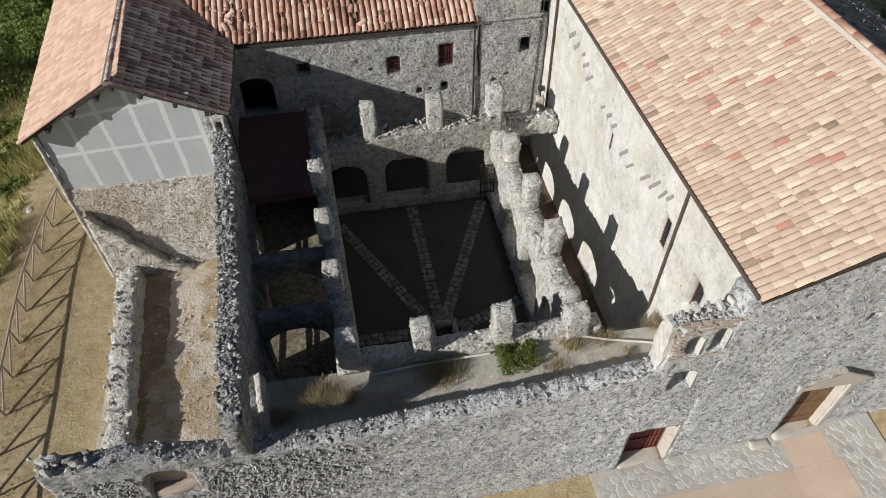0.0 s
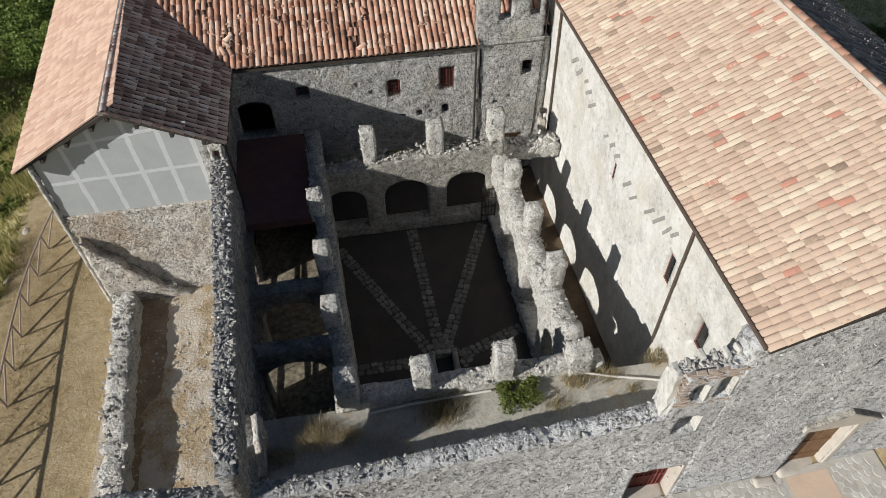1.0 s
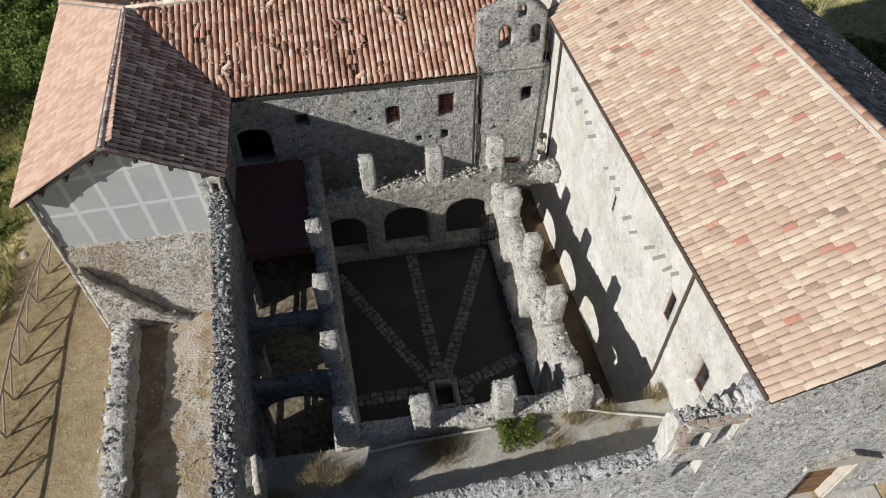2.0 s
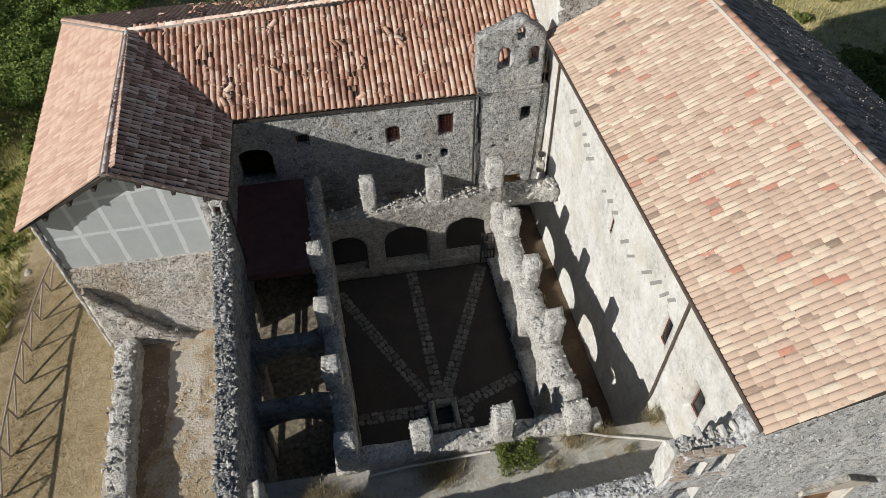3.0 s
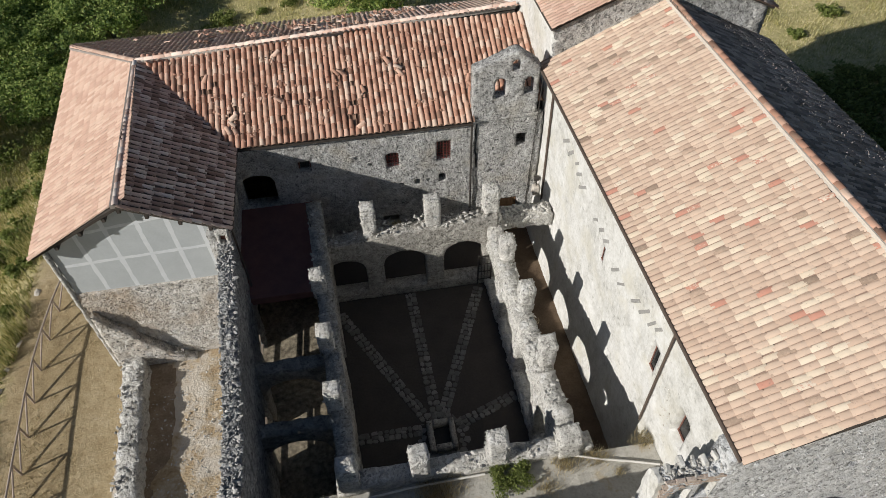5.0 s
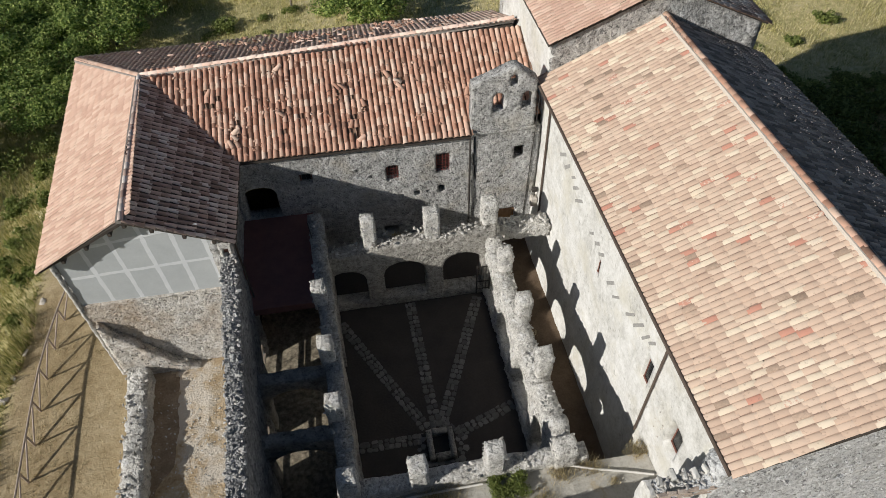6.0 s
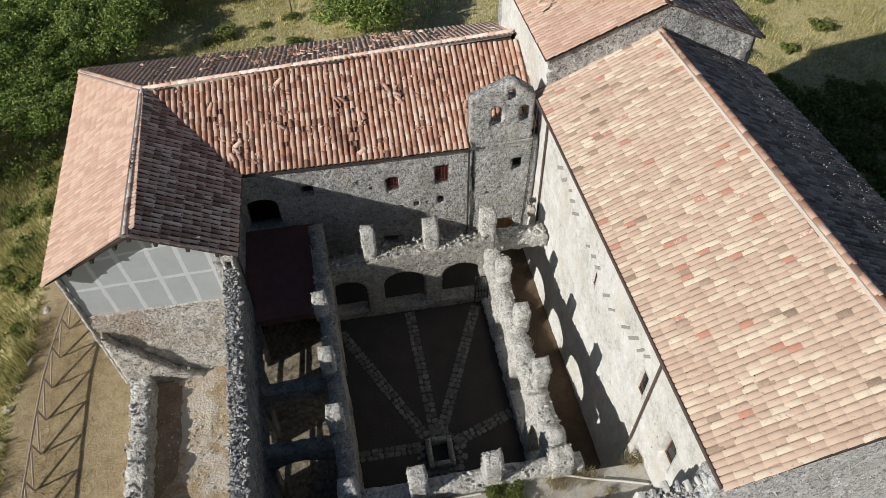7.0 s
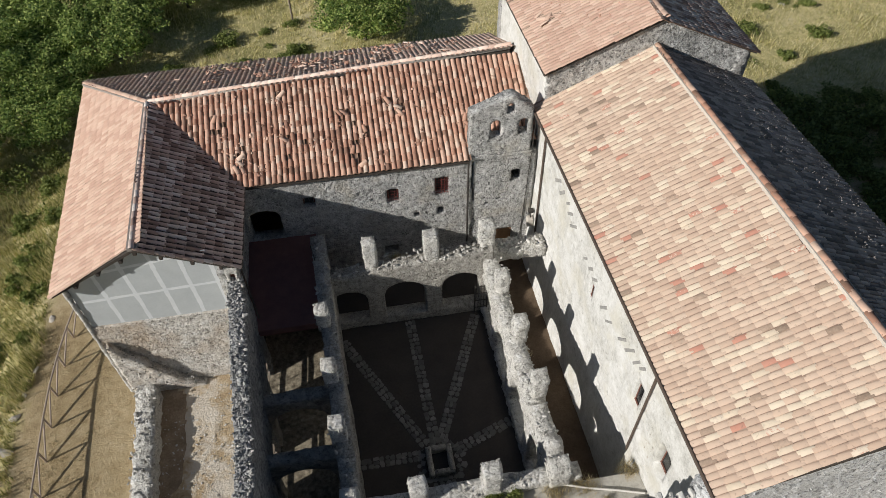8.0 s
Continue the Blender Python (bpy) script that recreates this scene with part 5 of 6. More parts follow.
for a, b in (((5.9, -16.14, 4.08), (7.0, -16.14, 4.68)), ((7.0, -16.14, 4.68), (8.1, -16.14, 4.08))):
    part("cornice", beam_bm(a, b, 0.20, 0.05), M_ARC, pediment)
part("lintel", box_bm(6.0, 8.0, -16.12, -15.95, 3.66, 3.93, bevel=0.02), M_LIME, pediment)
for x0, x1 in ((7.68, 7.86), ):
    part("jamb", box_bm(x0, x1, -16.1, -15.95, 0.85, 3.66, bevel=0.02), M_LIME, pediment)
part("reveal", box_bm(7.655, 7.67, -16.03, -15.75, 0.95, 3.6), M_LIME, pediment)
gate_reveal = thing("gate_reveal", "whitewashed reveal of the gateway", "reveal")
part("reveal", box_bm(2.835, 2.87, -16.06, -15.6, 0.36, 2.68), M_LIME, gate_reveal)
M_BRICK = mottled("broken_brick", [(0.2, (0.33, 0.25, 0.20)), (0.5, (0.48, 0.39, 0.32)), (0.8, (0.64, 0.58, 0.52))], 5.0, 0.95, 0.04)
wall_niche = thing("wall_niche", "broken brick-lined niche in the front wall", "niche")
block("back", -11.55, -10.3, -15.72, -15.5, 3.4, 4.95, M_BRICK, wall_niche, rough=0.06, res=0.1)
block("rubble", -11.5, -10.35, -16.0, -15.7, 3.4, 3.75, M_BRICK, wall_niche, rough=0.08, res=0.1)

# broken brick openings between the front wall and the church
ruin = thing("ruined_wall", "stepped broken wall with two brick openings and white plaster scraps", "ruin")
brick_shapes = []
for k in range(4):
    me = bpy.data.meshes.new("brick")
    bm = box_bm(-0.12, 0.12, -0.05, 0.05, -0.026, 0.026, bevel=0.008)
    for v in bm.verts:
        v.co += wobble(v.co + Vector((k * 3.1, 0, 0)), 0.022, 9.0)
    bm.to_mesh(me)
    bm.free()
    me.materials.append(M_BRICK)
    brick_shapes.append(me)
for row in range(21):
    z = 6.42 + 0.072 * row
    for col in range(7):
        x = 1.60 + 0.245 * col + (0.12 if row % 2 else 0.0)
        hole = (1.76 < x < 2.34 and z < 7.36 and z > 6.45) or (2.41 < x < 2.97 and 6.55 < z < 7.56) or x > 2.98
        if hole or (rr.random() < 0.35 + 0.6 * noise.noise((x * 2.2, z * 2.2, 4.0)) and z < 7.75):
            continue
        ob = new("brick", rr.choice(brick_shapes))
        ob.matrix_world = Matrix.LocRotScale(Vector((x + rr.gauss(0, 0.035), -16.022 + rr.uniform(-0.012, 0.012), z)), Euler((rr.gauss(0, 0.04), rr.gauss(0, 0.03), rr.gauss(0, 0.05))), Vector((1, 1, 1)))
        ob.parent = ruin
for x0, x1, z0, z1 in ((2.235, 2.28, 6.5, 7.2), (2.865, 2.91, 6.6, 7.4), (2.485, 2.53, 4.9, 5.7)):
    part("plaster", box_bm(x0, x1, -16.07, -15.62, z0, z1, bevel=0.012), M_CHURCH, ruin, "white plaster scrap")
# plastered west end, sloping out to the walkway, and broken plastered lumps along the back of the top
for x0, x1, y0, y1, z0, z1 in ((1.36, 1.52, -16.0, -15.5, 5.6, 7.72), (1.50, 1.82, -15.62, -15.28, 3.4, 7.1), (1.80, 2.16, -15.58, -15.22, 3.4, 6.5)):
    block("plaster", x0, x1, y0, y1, z0, z1, M_CHURCH, ruin, rough=0.05, res=0.22, smooth=False)
for i in range(5):
    x = 1.72 + 0.29 * i + rr.uniform(-0.05, 0.05)
    m = pose(x, -15.62 + rr.uniform(-0.05, 0.05), 7.78 + 0.055 * i, rr.uniform(-5, 5), rr.uniform(-4, 4), rr.uniform(-15, 15))
    bm = box_bm(-rr.uniform(0.05, 0.11), rr.uniform(0.04, 0.09), -0.14, rr.uniform(0.10, 0.2), -0.2, rr.uniform(0.02, 0.10), m=m, bevel=0.025)
    for v in bm.verts:
        v.co += wobble(v.co, 0.05, 5.0)
    part("plaster", bm, M_CHURCH, ruin)
stone_pieces(ruin, [((1.5 + 1.5 * k, -15.8 + rr.uniform(-0.2, 0.2), 7.75 + 0.22 * k + rr.uniform(-0.06, 0.05)), rr.uniform(0.02, 0.06)) for k in (rr.random() for _ in range(110))], ST, 53)
stone_pieces(ruin, [((rr.gauss(3.02, 0.25), -16.035, z), rr.uniform(0.015, 0.045)) for z in (rr.uniform(1.0, 8.0) for _ in range(90))], stone_meshes(M_FRONT, 22), 54)

# ---- court paving and well ----
def paving(parent, outline, z, size, material, seed, name="paving_stone", keep=None):
    """Irregular flat stones over the part of the plan where keep(x, y) holds."""
    rnd = random.Random(seed)
    meshes = []
    for _ in range(10):
        n = rnd.choice((5, 6, 6, 7))
        rad = [rnd.uniform(0.82, 1.1) for _ in range(n)]
        ang = [2 * math.pi * (i + rnd.uniform(-0.2, 0.2)) / n for i in range(n)]
        vs = [(r * math.cos(t), r * math.sin(t), -0.3) for r, t in zip(rad, ang)] + [(r * math.cos(t), r * math.sin(t), 0.10) for r, t in zip(rad, ang)] + [(0.95 * r * math.cos(t), 0.95 * r * math.sin(t), 0.13) for r, t in zip(rad, ang)]
        fs = [tuple(range(2 * n, 3 * n))] + [(k * n + i, k * n + (i + 1) % n, (k + 1) * n + (i + 1) % n, (k + 1) * n + i) for k in (0, 1) for i in range(n)]
        me = bpy.data.meshes.new(name)
        me.from_pydata(vs, [], fs)
        me.materials.append(material)
        meshes.append(me)
    x0, x1, y0, y1 = outline
    placed = []
    tries = int((x1 - x0) * (y1 - y0) / (size * size) * 60)
    for _ in range(tries):
        x, y, s = rnd.uniform(x0, x1), rnd.uniform(y0, y1), size * rnd.uniform(0.36, 0.68)
        if not keep(x, y) or any((x - a) ** 2 + (y - b) ** 2 < (0.80 * (s + c)) ** 2 for a, b, c in placed):
            continue
        placed.append((x, y, s))
        if len(placed) > 290:
            break
    for x, y, s in placed:
        ob = new(name, rnd.choice(meshes))
        ob.matrix_world = Matrix.LocRotScale((x, y, z(x, y) if callable(z) else z), Euler((rnd.uniform(-0.03, 0.03), rnd.uniform(-0.03, 0.03), rnd.uniform(0, 6.3))), Vector((s * 1.06, s * 1.06, 0.06)))
        ob.parent = parent


def cobble_strip(parent, a, b, width, z, material, seed, row=0.24):
    """A band of fitted stones, laid in uneven rows across the way from a to b."""
    rnd = random.Random(seed)
    a, b = Vector((*a, 0)), Vector((*b, 0))
    d = (b - a).normalized()
    side = Vector((-d.y, d.x, 0))
    shapes = []
    for _ in range(8):
        n = rnd.choice((6, 7, 8))
        ring = []
        for i in range(n):
            t = 2 * math.pi * (i + rnd.uniform(-0.15, 0.15)) / n
            k = 0.5 * min(1 / max(abs(math.cos(t)), 1e-6), 1 / max(abs(math.sin(t)), 1e-6)) * rnd.uniform(0.84, 1.0)
            k = min(k, 0.62)
            ring.append((k * math.cos(t), k * math.sin(t)))
        vs = [(x, y, -0.06) for x, y in ring] + [(x, y, 0.012) for x, y in ring] + [(0.86 * x, 0.86 * y, 0.024) for x, y in ring]
        fs = [tuple(range(2 * n, 3 * n))] + [(k * n + i, k * n + (i + 1) % n, (k + 1) * n + (i + 1) % n, (k + 1) * n + i) for k in (0, 1) for i in range(n)]
        me = bpy.data.meshes.new("paving_stone")
        me.from_pydata(vs, [], fs)
        me.materials.append(material)
        shapes.append(me)
    u, length = 0.0, (b - a).length
    while u < length:
        r = row * rnd.uniform(0.75, 1.3)
        n = rnd.choice((2, 2, 3))
        cuts = [0.0] + sorted((i + rnd.uniform(-0.22, 0.22)) / n for i in range(1, n)) + [1.0]
        for lo, hi in zip(cuts, cuts[1:]):
            c = a + d * (u + r / 2 + rnd.gauss(0, 0.02)) + side * width * ((lo + hi) / 2 - 0.5 + rnd.gauss(0, 0.012))
            ob = new("paving_stone", rnd.choice(shapes))
            turn = math.atan2(d.y, d.x) + rnd.choice((0, math.pi)) + rnd.gauss(0, 0.07)
            ob.matrix_world = Matrix.LocRotScale((c.x, c.y, z), Euler((rnd.gauss(0, 0.02), rnd.gauss(0, 0.02), turn)), Vector((r * 1.02, width * (hi - lo) * 1.02, 1.0)))
            ob.parent = parent
        u += r


for i, (a, b) in enumerate((((-6.45, -3.75), (-3.55, -9.2)), ((-3.3, -3.12), (-3.1, -9.1)), ((-0.25, -3.3), (-2.75, -9.0)), ((-6.15, -9.72), (-3.7, -9.72)), ((0.12, -8.85), (-2.4, -9.75)))):
    cobble_strip(court_floor, a, b, 0.47, 0.0, M_COBBLE, 60 + i)
paving(court_floor, (-3.9, -2.0, -11.2, -9.1), 0.0, 0.24, M_COBBLE, 66, keep=lambda x, y: 0.66 < max(abs(x + 3.02), abs(y + 10.1)) and math.hypot(x + 3.02, y + 10.1) < 1.0)
well = thing("well", "low square stone curb round the dark cistern mouth", "well")
for x0, x1, y0, y1 in ((-3.55, -3.33, -10.75, -9.5), (-2.72, -2.5, -10.75, -9.5), (-3.33, -2.72, -9.75, -9.5), (-3.33, -2.72, -10.75, -10.5)):
    block("curb_stone", x0, x1, y0, y1, 0.0, 0.32, M_ARC, well, rough=0.02, res=0.12)
# Black sheet above the floor stands in for the shaft's dark.
part("cover", box_bm(-3.34, -2.71, -10.51, -9.74, 0.02, 0.05), M_VOID, well, "black sheet for the dark shaft mouth")

# ---- walkway: white pipe along it ----
def tube(name, pts, r, material, parent=None, label=""):
    bm = bmesh.new()
    for a, b in zip(pts, pts[1:]):
        beam_bm(a, b, r * 2, r * 2, bm, 7)
    return part(name, bm, material, parent, label)


M_WHITE = mottled("white_plastic", [(0.3, (0.62, 0.60, 0.55)), (0.7, (0.75, 0.73, 0.68))], 5.0, 0.5, 0.002)
tagged(tube("hose", [(0.1, -12.95, 3.66), (0.6, -13.15, 3.58), (1.4, -13.4, 3.54), (2.4, -13.65, 3.53), (3.2, -13.9, 3.56)], 0.035, M_WHITE), "pale plastic hose lying over the walkway", "hose")
tagged(tube("hose", [(-5.8, -13.42, 3.56), (-4.6, -13.34, 3.58), (-3.2, -13.3, 3.56), (-2.2, -13.28, 3.56)], 0.035, M_WHITE), "pale plastic hose along the arcade wall", "hose")

# ---- fence ----
M_FENCE = mottled("fence_wood", [(0.3, (0.30, 0.24, 0.20)), (0.7, (0.50, 0.42, 0.35))], 6.0, 0.85, 0.004)
fence = thing("fence", "weathered grey-brown wooden fence with slanting braces", "fence")
posts = [Vector((-18.62 - 0.075 * (y + 11.7) + (0.018 * max(0, y + 5.5) ** 2), y)) for y in np.arange(-17.82, 1.0, 1.56)]
for i, p in enumerate(posts):
    z = ground_z(p.x, p.y)
    part("post", beam_bm((p.x, p.y, z - 0.1), (p.x, p.y, z + 0.86), 0.09, 0.09, None, 8), M_FENCE, fence)
    if i + 1 < len(posts):
        q = posts[i + 1]
        zq = ground_z(q.x, q.y)
        part("rail", beam_bm((p.x, p.y, z + 0.84), (q.x, q.y, zq + 0.84), 0.085, 0.085, None, 8), M_FENCE, fence)
        part("brace", beam_bm((q.x, q.y, zq + 0.8), (p.x, p.y, z + 0.08), 0.075, 0.075, None, 8), M_FENCE, fence)

# ---- forecourt ----
def apron(name, x0, x1, y0, y1, lift, material, label, category):
    vs, fs = [], []
    nx, ny = int((x1 - x0) / 0.3) + 1, int((y1 - y0) / 0.3) + 1
    for j in range(ny + 1):
        for i in range(nx + 1):
            x, y = x0 + (x1 - x0) * i / nx, y0 + (y1 - y0) * j / ny
            vs.append((x, y, ground_z(x, y) + lift))
    for j in range(ny):
        for i in range(nx):
            k = j * (nx + 1) + i
            fs.append((k, k + 1, k + nx + 2, k + nx + 1))
    ob = raw(name, vs, fs, material)
    mod = ob.modifiers.new("thickness", 'SOLIDIFY')
    mod.thickness = 0.12
    return tagged(ob, label, category, kind="structure")


M_BED = mottled("paving_bed", [(0.3, (0.37, 0.345, 0.305)), (0.7, (0.51, 0.485, 0.44))], 2.0, 0.95, 0.02)
forecourt = apron("pavement", 0.5, 9.3, -20.5, -16.06, 0.044, M_BED, "rough stone forecourt with a pinkish screed path", "pavement")
apron("path", 2.0, 7.9, -18.35, -17.2, 0.055, M_PINK, "pinkish screed path across the forecourt", "path")
apron("path", 6.5, 7.75, -17.19, -16.28, 0.055, M_PINK, "pinkish screed path to the church door", "path")
M_FLAG = mottled("flag_stone", [(0.2, (0.42, 0.40, 0.365)), (0.5, (0.55, 0.53, 0.49)), (0.8, (0.68, 0.66, 0.62))], 4.0, 0.9, 0.02, by='object')
gz = lambda x, y: ground_z(x, y) + 0.056
pink = lambda x, y: (1.85 < x < 8.05 and -18.5 < y < -17.05) or (6.35 < x < 7.9 and y > -17.3)
paving(forecourt, (0.6, 2.0, -20.4, -16.2), gz, 0.27, M_FLAG, 71, keep=lambda x, y: not pink(x, y))
paving(forecourt, (2.0, 6.4, -17.1, -16.15), gz, 0.24, M_FLAG, 72, keep=lambda x, y: not pink(x, y))
paving(forecourt, (7.8, 9.1, -20.4, -16.2), gz, 0.25, M_FLAG, 73, keep=lambda x, y: not pink(x, y))
paving(forecourt, (2.0, 7.9, -19.6, -18.4), gz, 0.27, M_FLAG, 74, keep=lambda x, y: not pink(x, y))
block("threshold", 6.31, 7.67, -16.25, -15.35, 0.4, 0.97, M_LIME, forecourt, rough=0.012)
block("threshold", 1.36, 2.84, -16.1, -15.4, 0.0, 0.46, M_LIME, forecourt, rough=0.012)
block("kerb_block", 5.5, 6.2, -16.4, -16.1, 0.4, 0.86, M_LIME, forecourt, rough=0.015)

# ---- small things on and round the walls ----
part("gutter", beam_bm((-9.40, -4.45, 6.66), (-9.40, -0.15, 6.66), 0.10, 0.10, None, 8), M_PIPE, west_wing, "dark brown gutter")
part("downpipe", beam_bm((-9.48, -4.3, 3.3), (-9.48, -4.3, 6.6), 0.08, 0.08, None, 8), M_PIPE, west_wing, "dark brown downpipe")
stub = thing("arch_stub", "broken springer of a fallen arch at the walkway's end", "ruin")
wall("springer", (-8.62, -14.75), (-8.68, -13.45), 0.22, 3.3, lambda u: 3.55 + 1.1 * u / 1.3, M_BASE, parent=stub, rough=0.04, res=0.08)
bar = thing("iron_bar", "rusty iron bar standing in the arcade wall", "bar")
part("bar", beam_bm((-7.0, -2.35, 4.0), (-7.05, -2.4, 5.1), 0.04, 0.04, None, 8), M_IRON, bar)
pole = thing("utility_pole", "thin grey utility pole in the meadow", "pole")
part("shaft", beam_bm((-8.6, 32.0, ground_z(-8.6, 32.0) - 0.3), (-8.6, 32.0, ground_z(-8.6, 32.0) + 7.0), 0.16, 0.16, None, 8), M_WOOD, pole)
part("crossarm", beam_bm((-9.2, 32.0, ground_z(-8.6, 32.0) + 6.7), (-8.0, 32.0, ground_z(-8.6, 32.0) + 6.7), 0.09, 0.09), M_WOOD, pole)
tagged(stones("boulders", [((x, y, ground_z(x, y)), k) for x, y, k in ((33, 27.5, 0.45), (33.8, 28, 0.3), (36.5, 13, 0.5), (23, 21.5, 0.3), (22.2, 21, 0.25), (30, 33, 0.4), (17.8, 20.3, 0.35), (18.6, 20.8, 0.25), (-20.6, -3.5, 0.2), (-20.8, -4.6, 0.25), (-20.7, -6.2, 0.3), (-20.9, -7.4, 0.22), (-20.4, -2.2, 0.16), (-20.3, 0.6, 0.2), (-20.6, -8.6, 0.3))], M_LIME, seed=48), "pale limestone boulders in the grass", "rocks")

# ---- plants ----
def leaf_material(name, stops):
    m, nt, b = nodes_of(name)
    geo = nt.nodes.new("ShaderNodeNewGeometry")
    f = calc(nt, 'ADD', calc(nt, 'MULTIPLY', geo.outputs["Random Per Island"], 0.6), calc(nt, 'MULTIPLY', noise_of(nt, geo.outputs["Position"], 0.5, 3, 0.6), 0.4))
    nt.links.new(ramp(nt, f, stops), b.inputs["Base Color"])
    b.inputs["Roughness"].default_value = 0.65
    b.inputs["Specular IOR Level"].default_value = 0.25
    tr = nt.nodes.new("ShaderNodeBsdfTranslucent")
    nt.links.new(ramp(nt, f, [(p, tuple(min(1.0, 1.3 * k) for k in c)) for p, c in stops]), tr.inputs[0])
    mix = nt.nodes.new("ShaderNodeMixShader")
    mix.inputs[0].default_value = 0.4
    nt.links.new(b.outputs[0], mix.inputs[1])
    nt.links.new(tr.outputs[0], mix.inputs[2])
    nt.links.new(mix.outputs[0], nt.nodes["Material Output"].inputs[0])
    return m


M_LEAF = leaf_material("oak_leaf", [(0.2, (0.048, 0.09, 0.025)), (0.45, (0.185, 0.27, 0.068)), (0.8, (0.51, 0.57, 0.19))])
M_BUSH = leaf_material("bush_leaf", [(0.2, (0.08, 0.11, 0.03)), (0.5, (0.19, 0.23, 0.06)), (0.8, (0.32, 0.35, 0.12))])
M_DRY = leaf_material("dry_grass", [(0.2, (0.22, 0.18, 0.095)), (0.5, (0.43, 0.36, 0.21)), (0.8, (0.62, 0.54, 0.36))])
M_MEADOW = leaf_material("meadow_grass", [(0.2, (0.20, 0.21, 0.075)), (0.42, (0.53, 0.49, 0.20)), (0.62, (0.78, 0.69, 0.40)), (0.85, (0.90, 0.81, 0.57))])
M_SLOPE = leaf_material("slope_grass", [(0.2, (0.10, 0.12, 0.035)), (0.45, (0.28, 0.28, 0.09)), (0.65, (0.46, 0.40, 0.18)), (0.85, (0.62, 0.54, 0.32))])
M_BARK = mottled("bark", [(0.3, (0.06, 0.05, 0.04)), (0.7, (0.14, 0.12, 0.095))], 6.0, 0.95, 0.03)


def leaves(centres, count, size, seed):
    """Leaf clusters: small bent leaves thrown round each centre (point, radius)."""
    g = np.random.default_rng(seed)
    vs, fs = [], []
    for c, r in centres:
        d = g.normal(size=(count, 3))
        d /= np.linalg.norm(d, axis=1)[:, None]
        p = np.array(c) + d * (r * g.uniform(0.55, 1.08, (count, 1))) * np.array([1, 1, 0.75])
        a = g.normal(size=(count, 3))
        a /= np.linalg.norm(a, axis=1)[:, None]
        n = d + 0.8 * g.normal(size=(count, 3))
        b = np.cross(a, n)
        b /= np.linalg.norm(b, axis=1)[:, None] + 1e-9
        s = size * g.uniform(0.6, 1.4, (count, 1))
        k = len(vs)
        quad = np.stack([p - a * s, p - b * s * 0.55, p + a * s, p + b * s * 0.55], axis=1).reshape(-1, 3)
        vs.extend(map(tuple, quad))
        fs.extend((k + 4 * i, k + 4 * i + 1, k + 4 * i + 2, k + 4 * i + 3) for i in range(count))
    return vs, fs


def limb(bm, a, b, r0, r1):
    a, b = Vector(a), Vector(b)
    d = b - a
    m = Matrix.Translation((a + b) / 2) @ d.to_track_quat("Z", "Y").to_matrix().to_4x4()
    bmesh.ops.create_cone(bm, cap_ends=True, segments=7, radius1=r0, radius2=r1, depth=d.length, matrix=m)


def tree(x, y, height, spread, seed, label="dark green oak with an uneven dense crown", leaf=0.12, count=180, clumps=75):
    rnd = random.Random(seed)
    t = thing("tree", label, "tree", group="trees round the friary")
    bm = bmesh.new()
    knee = Vector((rnd.uniform(-0.3, 0.3), rnd.uniform(-0.3, 0.3), height * 0.35))
    limb(bm, (0, 0, -0.4), knee, 0.05 * height * 0.6, 0.035 * height * 0.6)
    centres = []
    for i in range(7):
        ang = 2 * math.pi * i / 7 + rnd.uniform(-0.3, 0.3)
        tip = Vector((math.cos(ang) * spread * rnd.uniform(0.45, 0.75), math.sin(ang) * spread * rnd.uniform(0.45, 0.75), height * rnd.uniform(0.55, 0.85)))
        limb(bm, knee, tip, 0.018 * height * 0.6, 0.006 * height * 0.6)
    part("trunk", bm, M_BARK, t)
    for i in range(clumps):
        ang, rad = rnd.uniform(0, 6.283), math.sqrt(rnd.random())
        lift = rnd.random()
        shell = math.sqrt(max(0.0, 1 - (rad * 0.92) ** 2))
        z = height * (0.42 + 0.50 * shell * (0.35 + 0.65 * lift))
        centres.append(((math.cos(ang) * rad * spread, math.sin(ang) * rad * spread, z), rnd.uniform(0.16, 0.30) * spread))
    vs, fs = leaves(centres, count, leaf, seed)
    raw("crown", vs, fs, M_LEAF, t)
    t.matrix_world = pose(x, y, ground_z(x, y))
    t.scale = (1, 1, 0.8)
    return t


def shrub(x, y, z, r, seed, label, material=None, leaf=0.07, count=70, clumps=16, h=0.8):
    rnd = random.Random(seed)
    t = thing("shrub", label, "shrub", group="low shrubs")
    centres = [((rnd.uniform(-r, r) * 0.75, rnd.uniform(-r, r) * 0.75, r * h * rnd.uniform(0.25, 0.8)), r * rnd.uniform(0.28, 0.45)) for _ in range(clumps)]
    vs, fs = leaves(centres, count, leaf, seed)
    raw("foliage", vs, fs, material or M_BUSH, t)
    bm = bmesh.new()
    for i in range(5):
        c = centres[i][0]
        limb(bm, (0, 0, -0.05), c, 0.02, 0.006)
    part("stem", bm, M_BARK, t)
    t.matrix_world = pose(x, y, z)
    return t


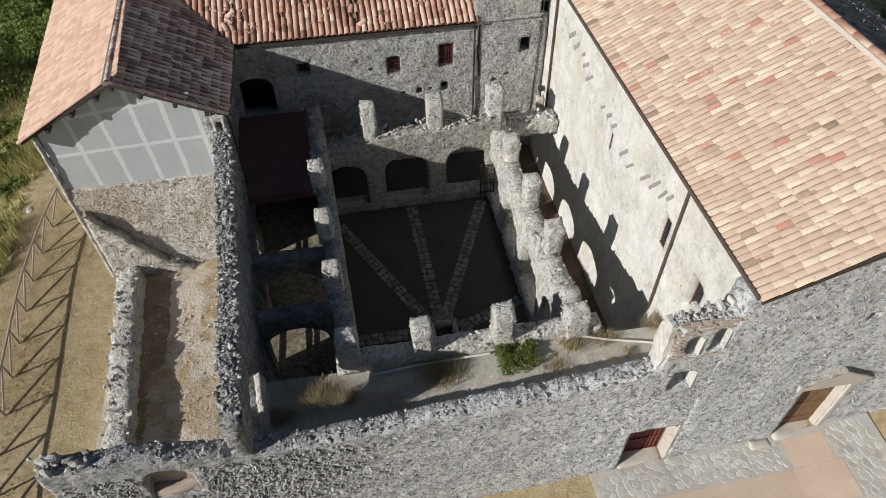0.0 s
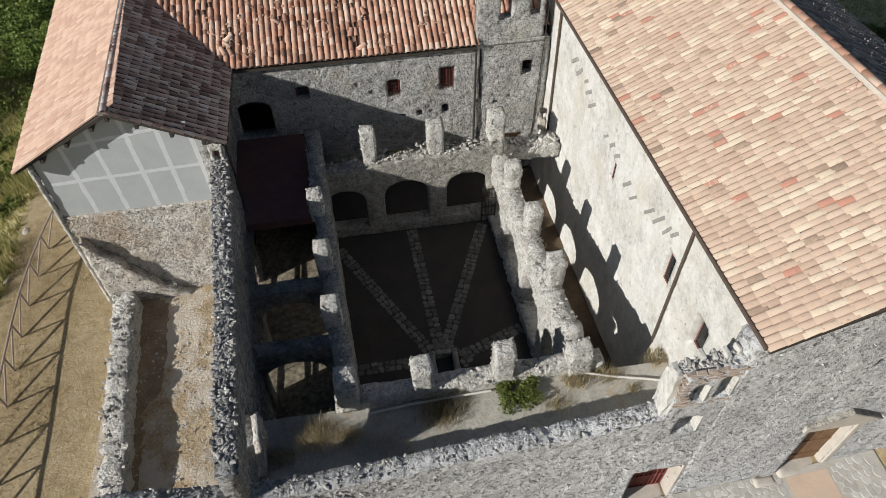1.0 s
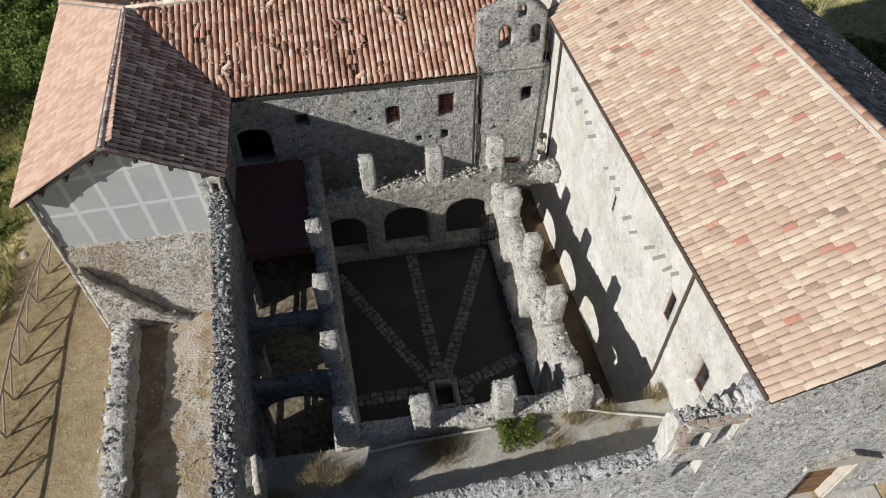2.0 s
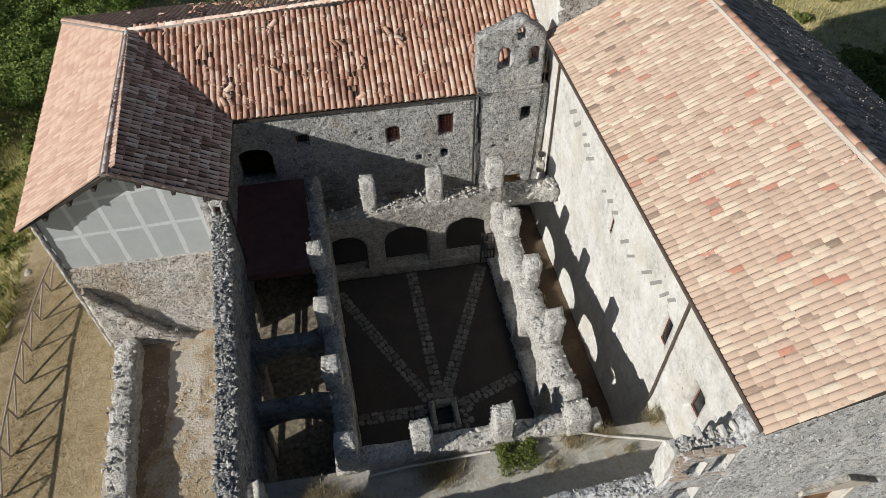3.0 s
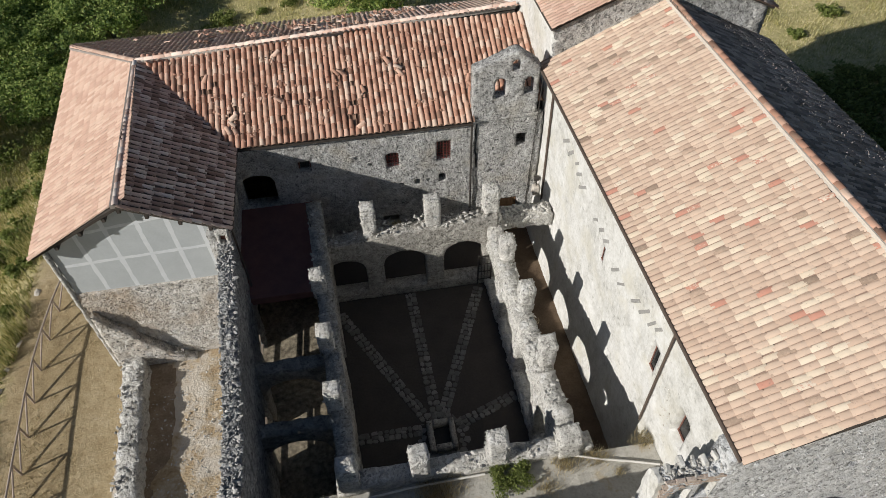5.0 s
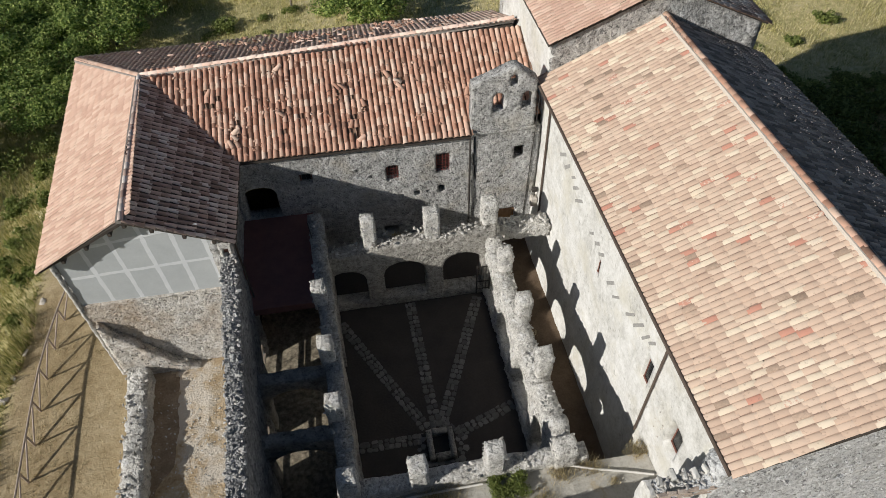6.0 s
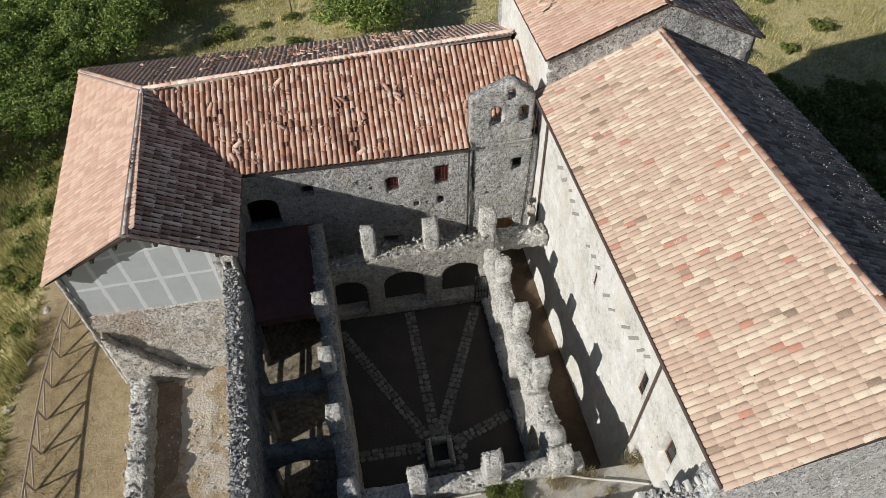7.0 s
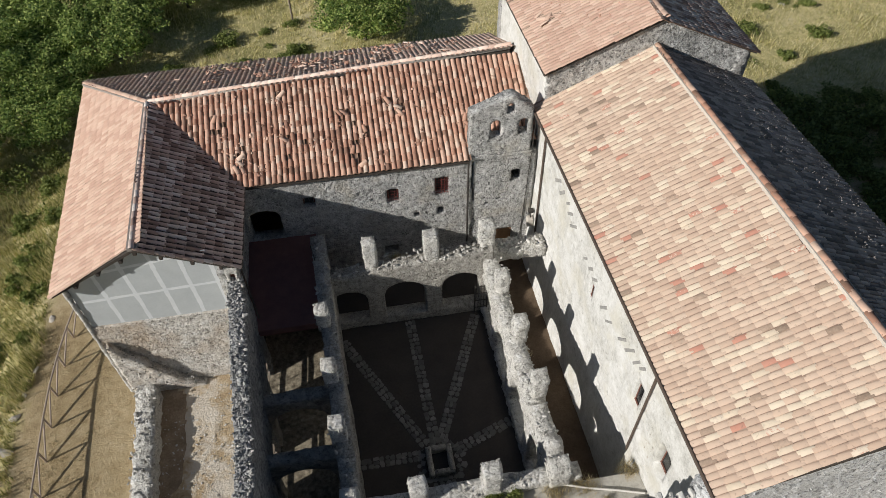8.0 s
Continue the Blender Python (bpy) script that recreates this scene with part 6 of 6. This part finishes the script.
first = [tree(-30.5, 27.0, 6.8, 4.3, 101), tree(-22.5, 30.0, 5.4, 3.9, 102), tree(-2.9, 28.6, 5.4, 3.4, 103, "round dark green oak behind the north wing")]
for i, (x, y, s, rz) in enumerate(((-36, 22, 1.1, 40), (-34, 33, 1.2, 120), (-27, 34, 1.1, 200), (-17.5, 36.5, 0.9, 75), (-12.5, 38.5, 0.9, 10), (-26.5, 21.5, 0.85, 150), (-26.5, 26, 0.85, 20), (-28.5, 31, 1.0, 330), (-31, 17.5, 0.7, 300), (-24.5, 39, 1.2, 30), (-34, 42, 1.3, 80), (-15, 44, 1.1, 190), (-41, 29, 1.2, 240), (-6, 43, 1.0, 45))):
    c = copy_thing(first[i % 2], pose(x, y, ground_z(x, y) - 0.2, 0, 0, rz))
    c.scale = (s, s, 0.8 * s)
for i, (x, y, r) in enumerate(((-27.2, 15.0, 1.5), (-25.0, 17.5, 1.2), (-22.5, 5.5, 0.9), (-24, 9.5, 1.0), (-22.2, 21, 1.3), (-23.2, -0.5, 0.8), (28, 24, 0.9), (31, 30, 0.8), (20, 27, 0.8), (24.5, 20.5, 0.7), (-14, 30, 1.0), (-9, 27, 0.9), (15.5, 25, 0.8), (-29, 10.5, 1.4), (-21.6, 2.6, 0.6), (-22.8, 4.0, 0.7), (-21.4, -0.2, 0.45), (-24.6, 2.0, 0.9), (-23.6, 13.2, 1.0), (-21.6, 8.4, 0.7), (-19.6, 21.5, 1.2), (33.5, 22.5, 0.9), (22.5, 24.0, 0.5), (18.5, 17.0, 0.45), (26.5, 16.5, 0.5), (29.5, 20.0, 0.6), (21.0, 31.5, 0.6), (35.0, 27.0, 0.6), (17.0, 22.5, 0.5), (-16.5, 24.0, 0.7), (-12.0, 21.0, 0.6), (-8.0, 22.5, 0.55), (-18.0, 27.0, 0.8), (-5.5, 20.0, 0.5))):
    shrub(x, y, ground_z(x, y) - 0.05, r, 200 + i, "green wild shrub in the dry meadow", leaf=0.10, count=60)
bush = shrub(15.8, 11.0, ground_z(15.8, 11.0) - 0.05, 1.2, 260, "dark green shrub in the church's shade", leaf=0.10, count=70, clumps=18)
rs_ = random.Random(61)
for i in range(110):
    x, y = rs_.uniform(15.0, 33), rs_.uniform(-5, 15)
    c = copy_thing(bush, pose(x, y, ground_z(x, y) - 0.05, 0, 0, rs_.uniform(0, 360)))
    k = rs_.uniform(0.7, 1.7)
    c.scale = (k, k, 0.7 * k)
scrub = shrub(-10.0, 18.5, ground_z(-10.0, 18.5) - 0.05, 0.8, 261, "low green scrub in the dry meadow", leaf=0.08, count=60, clumps=14)
for i in range(60):
    x, y = (rs_.uniform(-17, 3), rs_.uniform(14, 34)) if i % 3 else (rs_.uniform(14, 38), rs_.uniform(15, 36))
    c = copy_thing(scrub, pose(x, y, ground_z(x, y) - 0.05, 0, 0, rs_.uniform(0, 360)))
    k = rs_.uniform(0.35, 1.0)
    c.scale = (k, k, 0.8 * k)
shrub(-1.4, -13.5, 3.48, 0.6, 231, "bushy olive-green shrub growing on the walkway", leaf=0.034, count=260, clumps=22, h=0.42)


def blades(name, spots, material, label, category, seed, width=0.03):
    """Grass: thin bent blades, one mesh. spots: arrays x, y, z, height, lean."""
    g = np.random.default_rng(seed)
    x, y, z, h = spots
    n = len(x)
    t = g.uniform(0, 6.283, n)
    lean = g.uniform(0.1, 0.6, n) * h
    dx, dy = np.cos(t), np.sin(t)
    w = width * g.uniform(0.6, 1.4, n)
    base1 = np.stack([x - dy * w, y + dx * w, z - 0.03], 1)
    base2 = np.stack([x + dy * w, y - dx * w, z - 0.03], 1)
    tip = np.stack([x + dx * lean, y + dy * lean, z + h], 1)
    vs = np.stack([base1, base2, tip], 1).reshape(-1, 3)
    me = bpy.data.meshes.new(name)
    me.from_pydata(vs.tolist(), [], [(3 * i, 3 * i + 1, 3 * i + 2) for i in range(n)])
    me.materials.append(material)
    return tagged(new(name, me), label, category, kind="stuff")


gr = np.random.default_rng(5)


def sward(x0, x1, y0, y1, n, h0, h1, keep, clump=0):
    xs, ys = gr.uniform(x0, x1, n), gr.uniform(y0, y1, n)
    if clump:
        xs, ys = np.repeat(xs, clump) + gr.normal(0, 0.10, n * clump), np.repeat(ys, clump) + gr.normal(0, 0.10, n * clump)
    ok = np.array([keep(a, b) for a, b in zip(xs, ys)])
    xs, ys = xs[ok], ys[ok]
    zs = np.array([ground_z(a, b) for a, b in zip(xs, ys)])
    patch = np.array([0.6 + 0.8 * noise.noise((a * 0.3, b * 0.3, 7)) for a, b in zip(xs, ys)])
    return xs, ys, zs, np.clip(gr.uniform(h0, h1, len(xs)) * patch.clip(0.35, 1.4), 0.03, 2)


def built(x, y):
    return (-17.3 < x < 13.4 and -16.2 < y < 11.4)


blades("tall_grass", sward(-34, -20.2, -9, 18, 9000, 0.35, 0.95, lambda a, b: a < -20.4 - 0.25 * math.sin(b), 7), M_SLOPE, "tall yellow-green grass on the slope below the fence", "grass", 11, 0.022)
blades("meadow_grass", sward(-36, 44, 9.5, 48, 44000, 0.2, 0.6, lambda a, b: not built(a, b), 5), M_MEADOW, "dry yellow-green meadow grass behind the friary", "grass", 12, 0.02)
blades("east_grass", sward(13.2, 40, -8, 11, 5000, 0.15, 0.42, lambda a, b: True, 5), M_SLOPE, "meadow grass beside the church", "grass", 13, 0.02)
blades("short_grass", sward(-20.6, -15.6, -16, 7, 9000, 0.05, 0.13, lambda a, b: not (a > -16.9 and b > -4) and a < -15.5 + 0.08 * (-4 - b), 2), M_DRY, "short dry trampled grass along the fence", "grass", 14, 0.02)


def tuft(x, y, z, r, n, h, seed, label):
    g = np.random.default_rng(seed)
    xs, ys = x + g.normal(0, r * 0.5, n), y + g.normal(0, r * 0.35, n)
    return blades("grass_tuft", (xs, ys, np.full(n, z), g.uniform(0.4, 1.0, n) * h), M_DRY, label, "grass", seed, 0.007)


for i, (x, y, z, r, n, h) in enumerate(((-3.75, -13.65, 3.5, 0.75, 520, 0.55), (-7.3, -13.8, 3.5, 0.8, 420, 0.45), (-8.3, -14.3, 3.5, 0.5, 220, 0.4), (-6.4, -14.0, 3.5, 0.5, 220, 0.4), (0.3, -13.35, 3.5, 0.45, 200, 0.35), (1.3, -13.25, 3.5, 0.5, 240, 0.35), (-0.4, -14.0, 3.5, 0.4, 120, 0.3),
                                       (3.0, -13.0, 3.5, 0.35, 170, 0.5), (1.9, -13.9, 3.5, 0.2, 60, 0.3), (-5.3, -14.4, 3.5, 0.7, 200, 0.3), (-3.6, -2.45, 3.75, 0.3, 150, 0.3), (-1.2, -12.2, 0.0, 0.3, 90, 0.4), (-2.2, -11.6, 0.0, 0.25, 70, 0.4), (0.7, -7.9, 3.4, 0.25, 90, 0.3))):
    tuft(x, y, z, r, int(n * 2.6), 0.62 * h, 300 + i, "dry straw-coloured grass tuft growing on the ruins")
